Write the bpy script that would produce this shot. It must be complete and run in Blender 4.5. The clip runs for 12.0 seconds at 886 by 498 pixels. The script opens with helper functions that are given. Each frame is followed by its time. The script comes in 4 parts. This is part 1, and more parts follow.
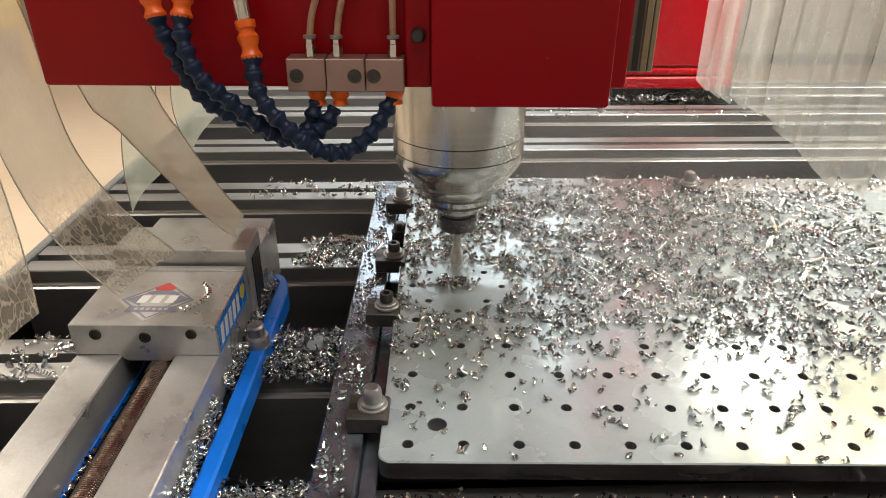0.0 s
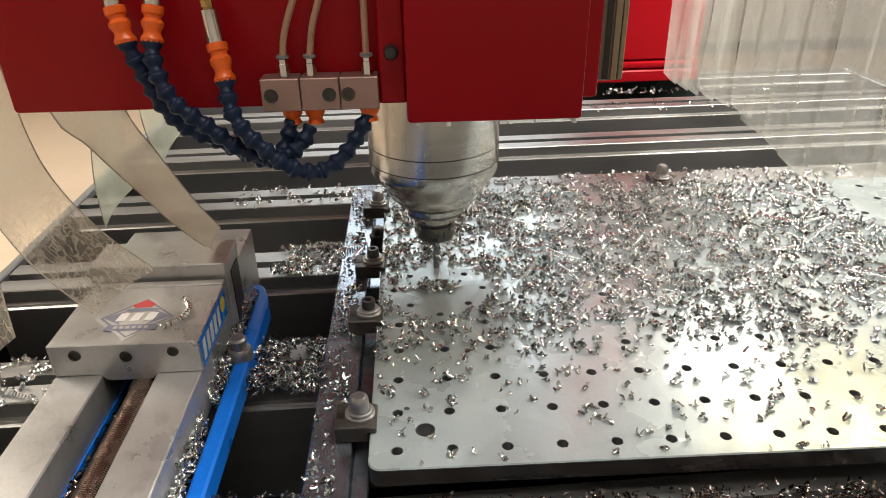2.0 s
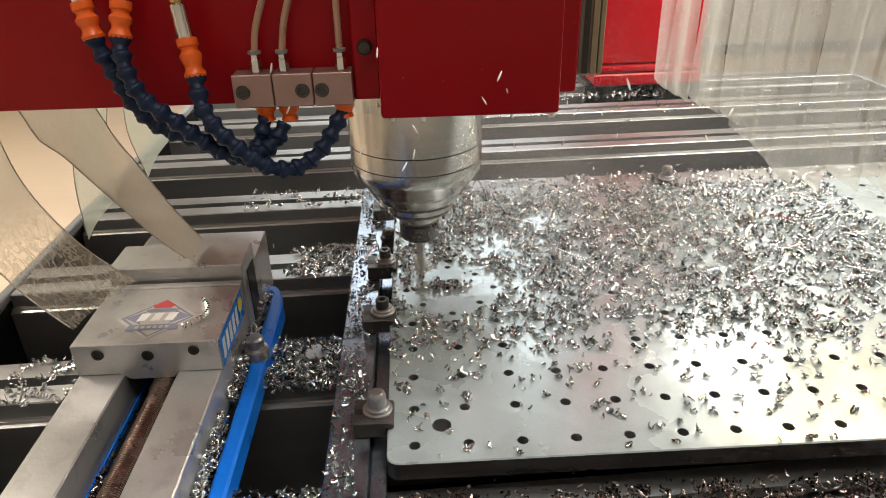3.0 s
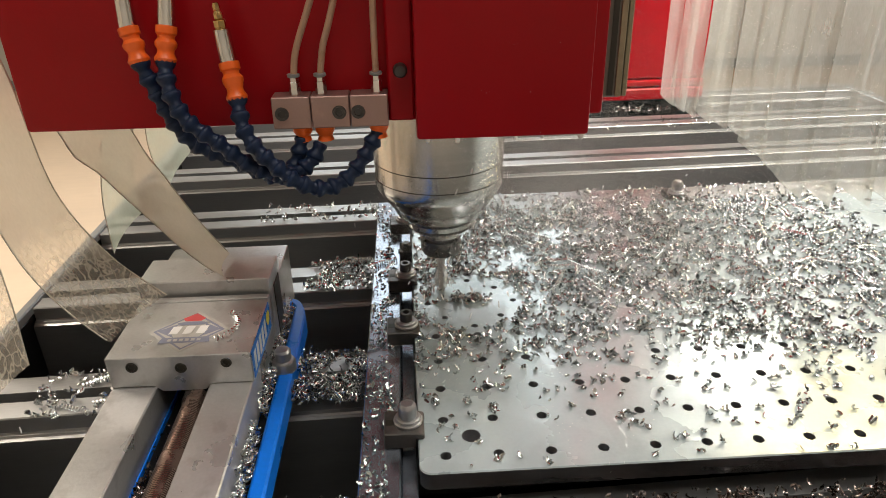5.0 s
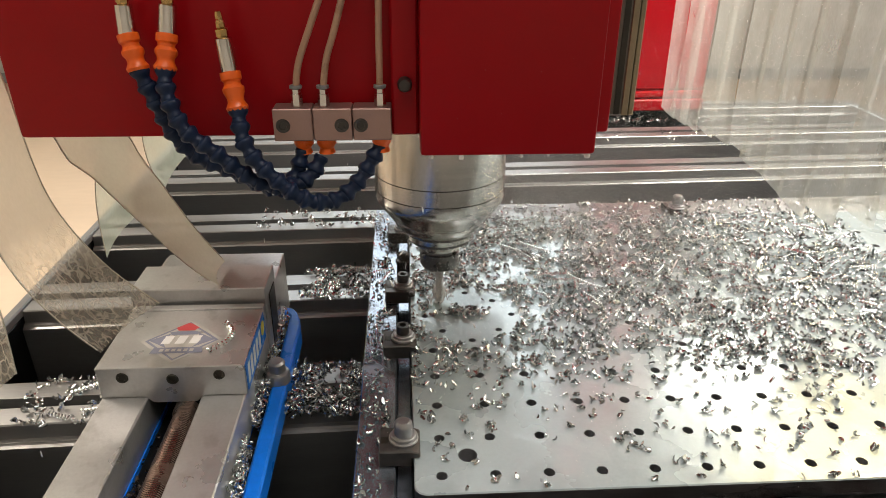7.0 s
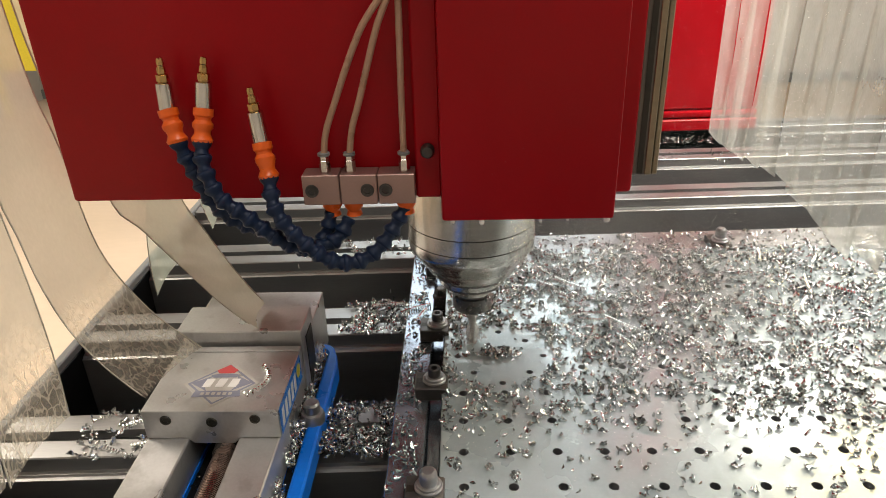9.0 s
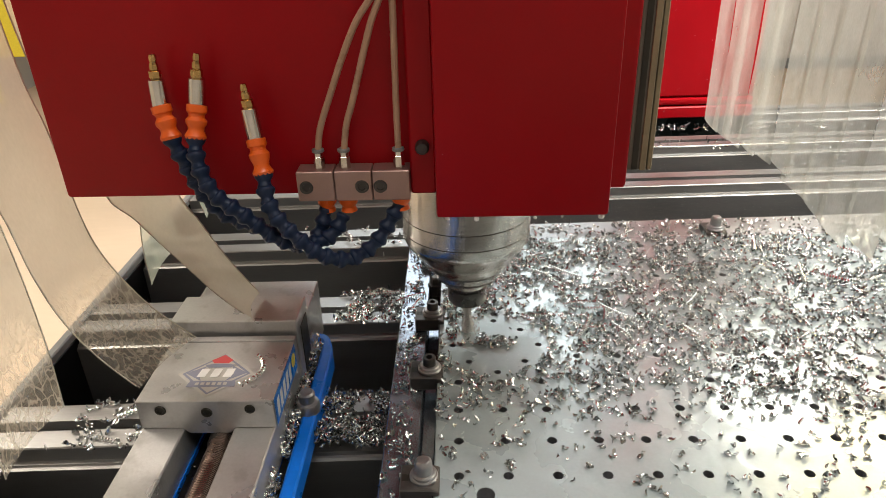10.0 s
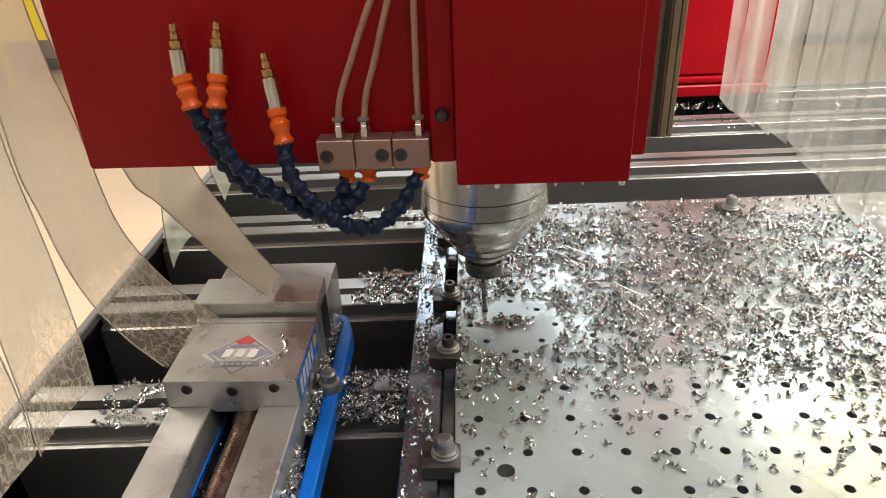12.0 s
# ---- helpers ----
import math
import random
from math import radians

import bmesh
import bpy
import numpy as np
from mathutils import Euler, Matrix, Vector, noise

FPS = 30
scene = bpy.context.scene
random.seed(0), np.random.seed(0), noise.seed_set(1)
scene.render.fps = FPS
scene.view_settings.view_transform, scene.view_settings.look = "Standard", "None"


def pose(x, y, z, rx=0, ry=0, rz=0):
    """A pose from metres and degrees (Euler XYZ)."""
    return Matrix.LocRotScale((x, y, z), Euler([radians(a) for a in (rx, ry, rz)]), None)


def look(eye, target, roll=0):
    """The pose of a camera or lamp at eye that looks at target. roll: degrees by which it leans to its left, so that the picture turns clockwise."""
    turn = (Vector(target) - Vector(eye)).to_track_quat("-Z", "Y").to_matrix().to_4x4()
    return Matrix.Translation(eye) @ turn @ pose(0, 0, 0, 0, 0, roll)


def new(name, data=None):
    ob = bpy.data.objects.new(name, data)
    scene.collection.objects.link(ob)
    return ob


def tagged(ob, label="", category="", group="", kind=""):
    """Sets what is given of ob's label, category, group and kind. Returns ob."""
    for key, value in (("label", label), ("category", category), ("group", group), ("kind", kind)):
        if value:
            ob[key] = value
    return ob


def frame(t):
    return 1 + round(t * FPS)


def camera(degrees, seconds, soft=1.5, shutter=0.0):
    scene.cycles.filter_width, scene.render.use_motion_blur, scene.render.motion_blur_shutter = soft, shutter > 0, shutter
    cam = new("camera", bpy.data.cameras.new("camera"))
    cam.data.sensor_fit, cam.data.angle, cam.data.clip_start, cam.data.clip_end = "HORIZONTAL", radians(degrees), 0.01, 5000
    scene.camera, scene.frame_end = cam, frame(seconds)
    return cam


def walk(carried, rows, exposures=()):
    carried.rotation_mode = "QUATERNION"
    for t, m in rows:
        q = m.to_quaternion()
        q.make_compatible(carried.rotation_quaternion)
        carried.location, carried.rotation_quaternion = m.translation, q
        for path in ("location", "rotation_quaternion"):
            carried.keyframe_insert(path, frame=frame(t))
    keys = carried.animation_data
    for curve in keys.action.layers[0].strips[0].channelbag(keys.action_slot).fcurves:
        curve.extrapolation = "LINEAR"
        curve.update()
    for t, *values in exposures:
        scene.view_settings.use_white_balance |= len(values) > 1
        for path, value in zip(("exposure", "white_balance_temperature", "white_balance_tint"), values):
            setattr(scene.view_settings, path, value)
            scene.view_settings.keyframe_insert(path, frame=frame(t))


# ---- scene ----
cam = camera(65.4, 12.0, soft=0.9)
PATH = [
    (0, (0.032, -0.473, 1.451), (0.029, 1.295, 0.517), 0.3),
    (0.5, (0.032, -0.472, 1.452), (0.047, 1.297, 0.518), 0.2),
    (1, (0.033, -0.471, 1.454), (0.063, 1.295, 0.517), -0.1),
    (1.5, (0.03, -0.469, 1.459), (0.081, 1.298, 0.523), -1.1),
    (2, (0.027, -0.471, 1.459), (0.095, 1.292, 0.517), -1.0),
    (2.5, (0.023, -0.478, 1.46), (0.082, 1.287, 0.521), -1.4),
    (4.5, (-0.021, -0.502, 1.471), (0.071, 1.281, 0.568), -1.2),
    (5, (-0.022, -0.499, 1.473), (0.061, 1.284, 0.573), -1.2),
    (5.5, (-0.022, -0.496, 1.472), (0.059, 1.286, 0.568), -1.4),
    (6, (-0.021, -0.496, 1.472), (0.062, 1.285, 0.566), -1.3),
    (6.5, (-0.022, -0.497, 1.472), (0.069, 1.283, 0.565), -1.1),
    (7, (-0.028, -0.482, 1.479), (0.074, 1.304, 0.584), 0.4),
    (7.5, (-0.014, -0.479, 1.484), (0.006, 1.323, 0.616), -0.5),
    (9.3, (0.005, -0.471, 1.535), (-0.06, 1.314, 0.635), -1.8),
    (9.5, (0.003, -0.468, 1.532), (-0.055, 1.311, 0.62), -1.8),
    (10, (0.006, -0.471, 1.534), (-0.047, 1.303, 0.613), -1.7),
    (10.5, (0.001, -0.47, 1.534), (-0.056, 1.294, 0.593), -1.4),
    (11, (0.002, -0.47, 1.536), (-0.091, 1.286, 0.585), -2.8),
    (11.5, (-0.001, -0.474, 1.54), (-0.085, 1.275, 0.573), -2.5),
    (12, (-0.004, -0.479, 1.539), (-0.086, 1.269, 0.57), -2.5),
]
walk(cam, [(t, look(eye, target, roll)) for t, eye, target, roll in PATH])

# ---- light ----
world = bpy.data.worlds.new("workshop_air")
scene.world = world
world.use_nodes = True
world.node_tree.nodes["Background"].inputs[0].default_value = (0.9, 0.92, 1.0, 1)
world.node_tree.nodes["Background"].inputs[1].default_value = 0.015
scene.view_settings.exposure = 0.0


def area_lamp(name, eye, target, sx, sy, watts, colour):
    data = bpy.data.lights.new(name, "AREA")
    data.shape, data.size, data.size_y, data.energy, data.color = "RECTANGLE", sx, sy, watts, colour
    ob = new(name, data)
    ob.matrix_world = look(eye, target)
    return ob


# unseen lamps, added overhead to brighten the floor, head, plate, curtain and red upright
area_lamp("added_overhead_lamp", (-2.5, 1.3, 3.3), (-1.9, 1.7, 0), 1.6, 0.6, 142, (1.0, 0.87, 0.72))
area_lamp("added_overhead_lamp", (0.2, -0.7, 3.3), (0.2, 0.0, 0), 1.6, 0.4, 16, (1.0, 0.94, 0.86))
area_lamp("added_overhead_lamp", (0.3, 3.7, 3.3), (0.3, 0.6, 0.9), 2.5, 1.6, 61, (0.88, 0.97, 1.0))
area_lamp("added_overhead_lamp", (3.2, 0.6, 3.2), (0.5, 0.6, 1.0), 1.4, 0.7, 120, (1.0, 0.95, 0.86))
area_lamp("added_overhead_lamp", (1.0, 0.3, 3.3), (0.8, 1.1, 0.9), 1.4, 0.5, 80, (1.0, 0.96, 0.92))
# unseen lamp that the white pool mirrored on the plate points to
area_lamp("unseen_pool_lamp", (0.97, 1.27, 1.87), (0.35, 0.14, 1.0), 0.30, 0.26, 8.0, (1.0, 0.96, 0.88))
# added, unseen: tints the second pool yellow, as light through the PVC would
area_lamp("unseen_pool_lamp", (1.06, 0.88, 1.87), (0.37, 0.01, 1.0), 0.34, 0.20, 5.0, (1.0, 0.76, 0.34))


# ---- materials ----
def mat(name, base, rough=0.5, metal=0.0, var=0.15, scale=20.0, bump=0.1, fine=200.0, island=0.0, rvar=0.1, stain=None, stretch=(1, 1, 1), coat=0.0, spec=0.5):
    m = bpy.data.materials.new(name)
    m.use_nodes = True
    nt = m.node_tree
    b = nt.nodes["Principled BSDF"]
    lk = nt.links.new
    tc = nt.nodes.new("ShaderNodeTexCoord")
    mp = nt.nodes.new("ShaderNodeMapping")
    mp.inputs["Scale"].default_value = stretch
    lk(tc.outputs["Object"], mp.inputs[0])
    n1 = nt.nodes.new("ShaderNodeTexNoise")
    n1.inputs["Scale"].default_value, n1.inputs["Detail"].default_value = scale, 5
    lk(mp.outputs[0], n1.inputs["Vector"])
    n2 = nt.nodes.new("ShaderNodeTexNoise")
    n2.inputs["Scale"].default_value, n2.inputs["Detail"].default_value = fine, 3
    lk(mp.outputs[0], n2.inputs["Vector"])
    ramp = nt.nodes.new("ShaderNodeValToRGB")
    lo = [max(0, c * (1 - var)) for c in base]
    hi = [min(1, c * (1 + var)) for c in base]
    ramp.color_ramp.elements[0].color = (*lo, 1)
    ramp.color_ramp.elements[1].color = (*hi, 1)
    ramp.color_ramp.elements[0].position, ramp.color_ramp.elements[1].position = 0.3, 0.7
    add = nt.nodes.new("ShaderNodeMath")
    add.operation = "MULTIPLY_ADD"
    lk(n2.outputs["Fac"], add.inputs[0])
    add.inputs[1].default_value = 0.4
    sub = nt.nodes.new("ShaderNodeMath")
    sub.operation = "MULTIPLY_ADD"
    lk(n1.outputs["Fac"], sub.inputs[0])
    sub.inputs[1].default_value, sub.inputs[2].default_value = 1.0, -0.2
    lk(sub.outputs[0], add.inputs[2])
    lk(add.outputs[0], ramp.inputs[0])
    col = ramp.outputs[0]
    if stain:
        n3 = nt.nodes.new("ShaderNodeTexNoise")
        n3.inputs["Scale"].default_value, n3.inputs["Detail"].default_value = stain[1], 6
        lk(mp.outputs[0], n3.inputs["Vector"])
        r3 = nt.nodes.new("ShaderNodeMapRange")
        r3.inputs[1].default_value, r3.inputs[2].default_value = stain[2], stain[2] + 0.12
        r3.inputs[4].default_value = stain[3]
        lk(n3.outputs["Fac"], r3.inputs[0])
        mx = nt.nodes.new("ShaderNodeMix")
        mx.data_type = "RGBA"
        lk(r3.outputs[0], mx.inputs[0])
        lk(col, mx.inputs[6])
        mx.inputs[7].default_value = (*stain[0], 1)
        col = mx.outputs[2]
    if island:
        g = nt.nodes.new("ShaderNodeNewGeometry")
        mr = nt.nodes.new("ShaderNodeMapRange")
        mr.inputs[3].default_value, mr.inputs[4].default_value = 1 - island, 1 + island
        lk(g.outputs["Random Per Island"], mr.inputs[0])
        hv = nt.nodes.new("ShaderNodeHueSaturation")
        lk(mr.outputs[0], hv.inputs["Value"])
        lk(col, hv.inputs["Color"])
        col = hv.outputs[0]
    lk(col, b.inputs["Base Color"])
    rr = nt.nodes.new("ShaderNodeMapRange")
    rr.inputs[1].default_value, rr.inputs[2].default_value = 0.3, 0.7
    rr.inputs[3].default_value, rr.inputs[4].default_value = max(0.02, rough - rvar), min(1, rough + rvar)
    lk(n1.outputs["Fac"], rr.inputs[0])
    lk(rr.outputs[0], b.inputs["Roughness"])
    b.inputs["Metallic"].default_value = metal
    b.inputs["Coat Weight"].default_value = coat
    b.inputs["Coat Roughness"].default_value = 0.12
    b.inputs["Specular IOR Level"].default_value = spec
    if bump:
        bp = nt.nodes.new("ShaderNodeBump")
        bp.inputs["Strength"].default_value, bp.inputs["Distance"].default_value = bump, 0.002
        lk(n2.outputs["Fac"], bp.inputs["Height"])
        lk(bp.outputs[0], b.inputs["Normal"])
    return m


def pvc_mat(name, clear, ripple, wet_z, tone=(0.76, 0.73, 0.65), gloss=0.14):
    """Clear, slightly yellowed PVC sheet; below wet_z a film of coolant runs down it in a net of rivulets and drops."""
    m = bpy.data.materials.new(name)
    m.use_nodes = True
    nt = m.node_tree
    lk = nt.links.new

    def node(kind, **values):
        n = nt.nodes.new(kind)
        for key, value in values.items():
            n.inputs[key.replace("_", " ")].default_value = value
        return n

    def math_node(op, a, b, clamp=False):
        n = nt.nodes.new("ShaderNodeMath")
        n.operation, n.use_clamp = op, clamp
        for k, v in enumerate((a, b)):
            if isinstance(v, (int, float)):
                n.inputs[k].default_value = v
            else:
                lk(v, n.inputs[k])
        return n.outputs[0]
    out = nt.nodes["Material Output"]
    b = nt.nodes["Principled BSDF"]
    b.inputs["Base Color"].default_value = (*tone, 1)
    b.inputs["Roughness"].default_value = gloss
    tc = nt.nodes.new("ShaderNodeTexCoord")
    sep = nt.nodes.new("ShaderNodeSeparateXYZ")
    lk(tc.outputs["Object"], sep.inputs[0])
    wob = node("ShaderNodeTexNoise", Scale=16.0, Detail=4.0)
    lk(tc.outputs["Object"], wob.inputs["Vector"])
    wet = math_node("MULTIPLY", math_node("SUBTRACT", math_node("ADD", wet_z - 0.05, math_node("MULTIPLY", wob.outputs["Fac"], 0.10)), sep.outputs["Z"]), 16.0, True)
    mp = nt.nodes.new("ShaderNodeMapping")
    mp.inputs["Scale"].default_value = (1.2, 1.2, 0.55)
    lk(tc.outputs["Object"], mp.inputs[0])
    warp = node("ShaderNodeTexNoise", Scale=60.0, Detail=2.0)
    lk(mp.outputs[0], warp.inputs["Vector"])
    mixv = nt.nodes.new("ShaderNodeMix")
    mixv.data_type = "VECTOR"
    mixv.inputs[0].default_value = 0.03
    lk(mp.outputs[0], mixv.inputs[4])
    lk(warp.outputs["Color"], mixv.inputs[5])
    vo = node("ShaderNodeTexVoronoi", Scale=88.0)
    vo.feature = "DISTANCE_TO_EDGE"
    lk(mixv.outputs[1], vo.inputs["Vector"])
    net = math_node("MULTIPLY", math_node("SUBTRACT", 1.0, math_node("MULTIPLY", vo.outputs["Distance"], 8.0), True), wet)
    drops = node("ShaderNodeTexVoronoi", Scale=160.0)
    lk(tc.outputs["Object"], drops.inputs["Vector"])
    bead = math_node("MULTIPLY", math_node("SUBTRACT", 0.30, drops.outputs["Distance"], True), 3.0, True)
    height = math_node("ADD", math_node("MULTIPLY", net, 0.5), math_node("ADD", math_node("MULTIPLY", bead, math_node("ADD", math_node("MULTIPLY", wet, 0.6), 0.12)), math_node("MULTIPLY", wob.outputs["Fac"], 0.5)))
    bp = node("ShaderNodeBump", Strength=ripple, Distance=0.003)
    lk(height, bp.inputs["Height"])
    lk(bp.outputs[0], b.inputs["Normal"])
    tl = nt.nodes.new("ShaderNodeBsdfTranslucent")
    tl.inputs[0].default_value = (*[c * 1.1 for c in tone], 1)
    m1 = nt.nodes.new("ShaderNodeMixShader")
    m1.inputs[0].default_value = 0.5
    lk(b.outputs[0], m1.inputs[1])
    lk(tl.outputs[0], m1.inputs[2])
    tr = nt.nodes.new("ShaderNodeBsdfTransparent")
    tr.inputs[0].default_value = (0.96, 0.955, 0.92, 1)
    cl = node("ShaderNodeTexNoise", Scale=11.0, Detail=6.0)
    lk(tc.outputs["Object"], cl.inputs["Vector"])
    scr = node("ShaderNodeTexNoise", Scale=300.0, Detail=3.0)
    lk(mp.outputs[0], scr.inputs["Vector"])
    haze = math_node("ADD", math_node("MULTIPLY", cl.outputs["Fac"], 0.30), math_node("MULTIPLY", scr.outputs["Fac"], 0.10))
    amount = math_node("SUBTRACT", math_node("SUBTRACT", clear + 0.20, haze), math_node("SUBTRACT", math_node("MULTIPLY", net, 0.34), math_node("MULTIPLY", wet, 0.50)), True)
    m2 = nt.nodes.new("ShaderNodeMixShader")
    lk(amount, m2.inputs[0])
    lk(m1.outputs[0], m2.inputs[1])
    lk(tr.outputs[0], m2.inputs[2])
    lk(m2.outputs[0], out.inputs[0])
    return m




def plate_mat():
    """Milled aluminium, bluish grey and cloudy, with a patchy film of coolant lying on it."""
    m = mat("cast_aluminium_plate", (0.39, 0.455, 0.475), 0.27, 0.28, 0.07, 9, 0.04, 260, rvar=0.06, stain=((0.30, 0.345, 0.36), 16, 0.52, 0.55))
    nt = m.node_tree
    lk = nt.links.new
    b = nt.nodes["Principled BSDF"]
    tc = nt.nodes.new("ShaderNodeTexCoord")
    film = nt.nodes.new("ShaderNodeTexNoise")
    film.inputs["Scale"].default_value, film.inputs["Detail"].default_value, film.inputs["Distortion"].default_value = 13.0, 5.0, 0.7
    lk(tc.outputs["Object"], film.inputs["Vector"])
    edge = nt.nodes.new("ShaderNodeMapRange")
    edge.inputs[1].default_value, edge.inputs[2].default_value = 0.46, 0.53
    edge.inputs[3].default_value, edge.inputs[4].default_value = 0.10, 0.95
    lk(film.outputs["Fac"], edge.inputs[0])
    lk(edge.outputs[0], b.inputs["Coat Weight"])
    b.inputs["Coat Roughness"].default_value = 0.07
    wave = nt.nodes.new("ShaderNodeBump")
    wave.inputs["Strength"].default_value, wave.inputs["Distance"].default_value = 0.35, 0.0012
    lk(edge.outputs[0], wave.inputs["Height"])
    lk(wave.outputs[0], b.inputs["Coat Normal"])
    return m


ALU = plate_mat()
# the dark surroundings mirrored in the plate's side are put into this colour
PLATE_SIDE_SHADE = mat("shaded_plate_side", (0.11, 0.11, 0.115), 0.30, 0.95, 0.15, 30, 0.1, 400, stretch=(0.2, 1, 1))
BORE = mat("bore_aluminium", (0.30, 0.30, 0.31), 0.4, 0.8, 0.15, 60, 0.1)
CHIP = mat("aluminium_chip", (0.56, 0.585, 0.59), 0.19, 1.0, 0.10, 300, 0.1, 900, island=0.5, rvar=0.08)
# darker copy of the chip metal, browner, with shade put into its colour
SHADED_CHIP = mat("shaded_brown_chip", (0.24, 0.20, 0.185), 0.22, 1.0, 0.15, 300, 0.1, 900, island=0.6, rvar=0.08)
STEEL = mat("machined_steel", (0.545, 0.55, 0.555), 0.32, 0.7, 0.10, 18, 0.06, 300, rvar=0.08, stain=((0.34, 0.335, 0.33), 30, 0.56, 0.6))
RAIL = mat("bed_rail_steel", (0.34, 0.345, 0.345), 0.38, 0.8, 0.10, 12, 0.05, 220, rvar=0.1, stretch=(0.3, 2, 2))
# green-grey paint, darkened further to hold the shade between the rails
SIDE_SHADE = mat("shaded_green_grey_paint", (0.017, 0.028, 0.028), 0.34, 0.0, 0.2, 8, 0.05)
# wet tray colour taken near-black, holding the shade deep between the rails
WELL_SHADE = mat("wet_tray_shade_black", (0.006, 0.006, 0.0065), 0.30, 0.0, 0.35, 6, 0.05, rvar=0.12, spec=0.2)
BAR = mat("oiled_steel_bar", (0.25, 0.28, 0.33), 0.21, 0.8, 0.2, 14, 0.06, rvar=0.1, stain=((0.09, 0.09, 0.10), 26, 0.56, 0.85))
BLACKOX = mat("black_oxide_steel", (0.075, 0.070, 0.066), 0.38, 0.6, 0.2, 40, 0.08)
BOLT = mat("zinc_bolt", (0.36, 0.36, 0.365), 0.38, 0.85, 0.1, 60, 0.06)
RED = mat("red_machine_enamel", (0.34, 0.0015, 0.007), 0.36, 0.0, 0.07, 7, 0.04, 420, rvar=0.06, spec=0.22)
SPIN = mat("turned_spindle_steel", (0.66, 0.64, 0.60), 0.20, 1.0, 0.05, 10, 0.03, 300, rvar=0.05, stretch=(1, 1, 14))
NUT = mat("dark_collet_nut", (0.16, 0.155, 0.15), 0.30, 0.9, 0.1, 50, 0.05)
# near-black for slots, grooves and holes: stands in for the shade inside them
RECESS_SHADE = mat("recess_shade_black", (0.03, 0.028, 0.022), 0.4, 0.4, 0.2, 30, 0.0)
CARBIDE = mat("carbide_drill", (0.34, 0.34, 0.35), 0.25, 1.0, 0.1, 80, 0.05)
NAVY = mat("navy_acetal_hose", (0.006, 0.017, 0.050), 0.45, 0.0, 0.15, 60, 0.05, spec=0.3)
ORANGE = mat("orange_acetal", (0.82, 0.13, 0.012), 0.35, 0.0, 0.06, 60, 0.04)
BRASS = mat("brass_fitting", (0.55, 0.38, 0.16), 0.25, 1.0, 0.1, 60, 0.05)
CHROME = mat("nickel_fitting", (0.70, 0.68, 0.64), 0.18, 1.0, 0.06, 60, 0.04)
PINKALU = mat("manifold_aluminium", (0.40, 0.27, 0.24), 0.42, 0.7, 0.06, 40, 0.06, 500)
TUBE = mat("tan_polyurethane_tube", (0.45, 0.28, 0.19), 0.35, 0.0, 0.08, 60, 0.03)
BLUE = mat("blue_vise_paint", (0.004, 0.165, 0.74), 0.34, 0.0, 0.12, 24, 0.06, spec=0.35)
LABELBLUE = mat("blue_label_film", (0.015, 0.19, 0.66), 0.3, 0.0, 0.05, 60, 0.0)
WHITE = mat("white_print", (0.78, 0.78, 0.78), 0.4, 0.0, 0.05, 60, 0.0)
YELLOW = mat("yellow_print", (0.75, 0.62, 0.05), 0.4, 0.0, 0.05, 60, 0.0)
STICKER = mat("faded_sticker", (0.52, 0.51, 0.49), 0.35, 0.2, 0.06, 60, 0.0)
REDPRINT = mat("faded_red_print", (0.50, 0.06, 0.065), 0.4, 0.0, 0.05, 60, 0.0)
NAVYPRINT = mat("faded_blue_print", (0.24, 0.255, 0.34), 0.4, 0.2, 0.08, 60, 0.0)
SCREW = mat("oily_bronze_screw", (0.34, 0.265, 0.235), 0.24, 0.95, 0.2, 40, 0.05)
FLOOR = mat("beige_resin_floor", (0.62, 0.50, 0.38), 0.45, 0.0, 0.06, 1.5, 0.03, 30, stretch=(0.3, 1, 1))
WALL = mat("pale_wall_paint", (0.48, 0.46, 0.43), 0.6, 0.0, 0.05, 1.0, 0.03)
CEIL = mat("ceiling_paint", (0.40, 0.40, 0.39), 0.7, 0.0, 0.05, 1.0, 0.03)
GREYPAINT = mat("grey_machine_paint", (0.21, 0.22, 0.22), 0.4, 0.0, 0.1, 6, 0.04)
GUIDE = mat("dull_guide_rail", (0.13, 0.115, 0.10), 0.35, 0.7, 0.2, 20, 0.05, stretch=(1, 1, 0.2))
WIPER = mat("dull_brass_wiper", (0.26, 0.215, 0.14), 0.4, 0.6, 0.15, 30, 0.05)
# the line that internal reflection draws along a strip's edge, put into a colour
PVCEDGE = mat("pvc_edge_reflection", (0.55, 0.53, 0.45), 0.3, 0.0, 0.2, 40, 0.03)
PVC = pvc_mat("clear_pvc_strip", 0.26, 0.7, 1.20, (0.72, 0.68, 0.60))
PVCR = pvc_mat("milky_pvc_strip", 0.62, 0.08, 0.95, (0.60, 0.62, 0.62), 0.42)
PVCM = pvc_mat("cloudy_pvc_strip", 0.26, 0.4, 1.10)
PVCG = pvc_mat("greenish_pvc_strip", 0.40, 0.4, 1.00, (0.66, 0.74, 0.68))


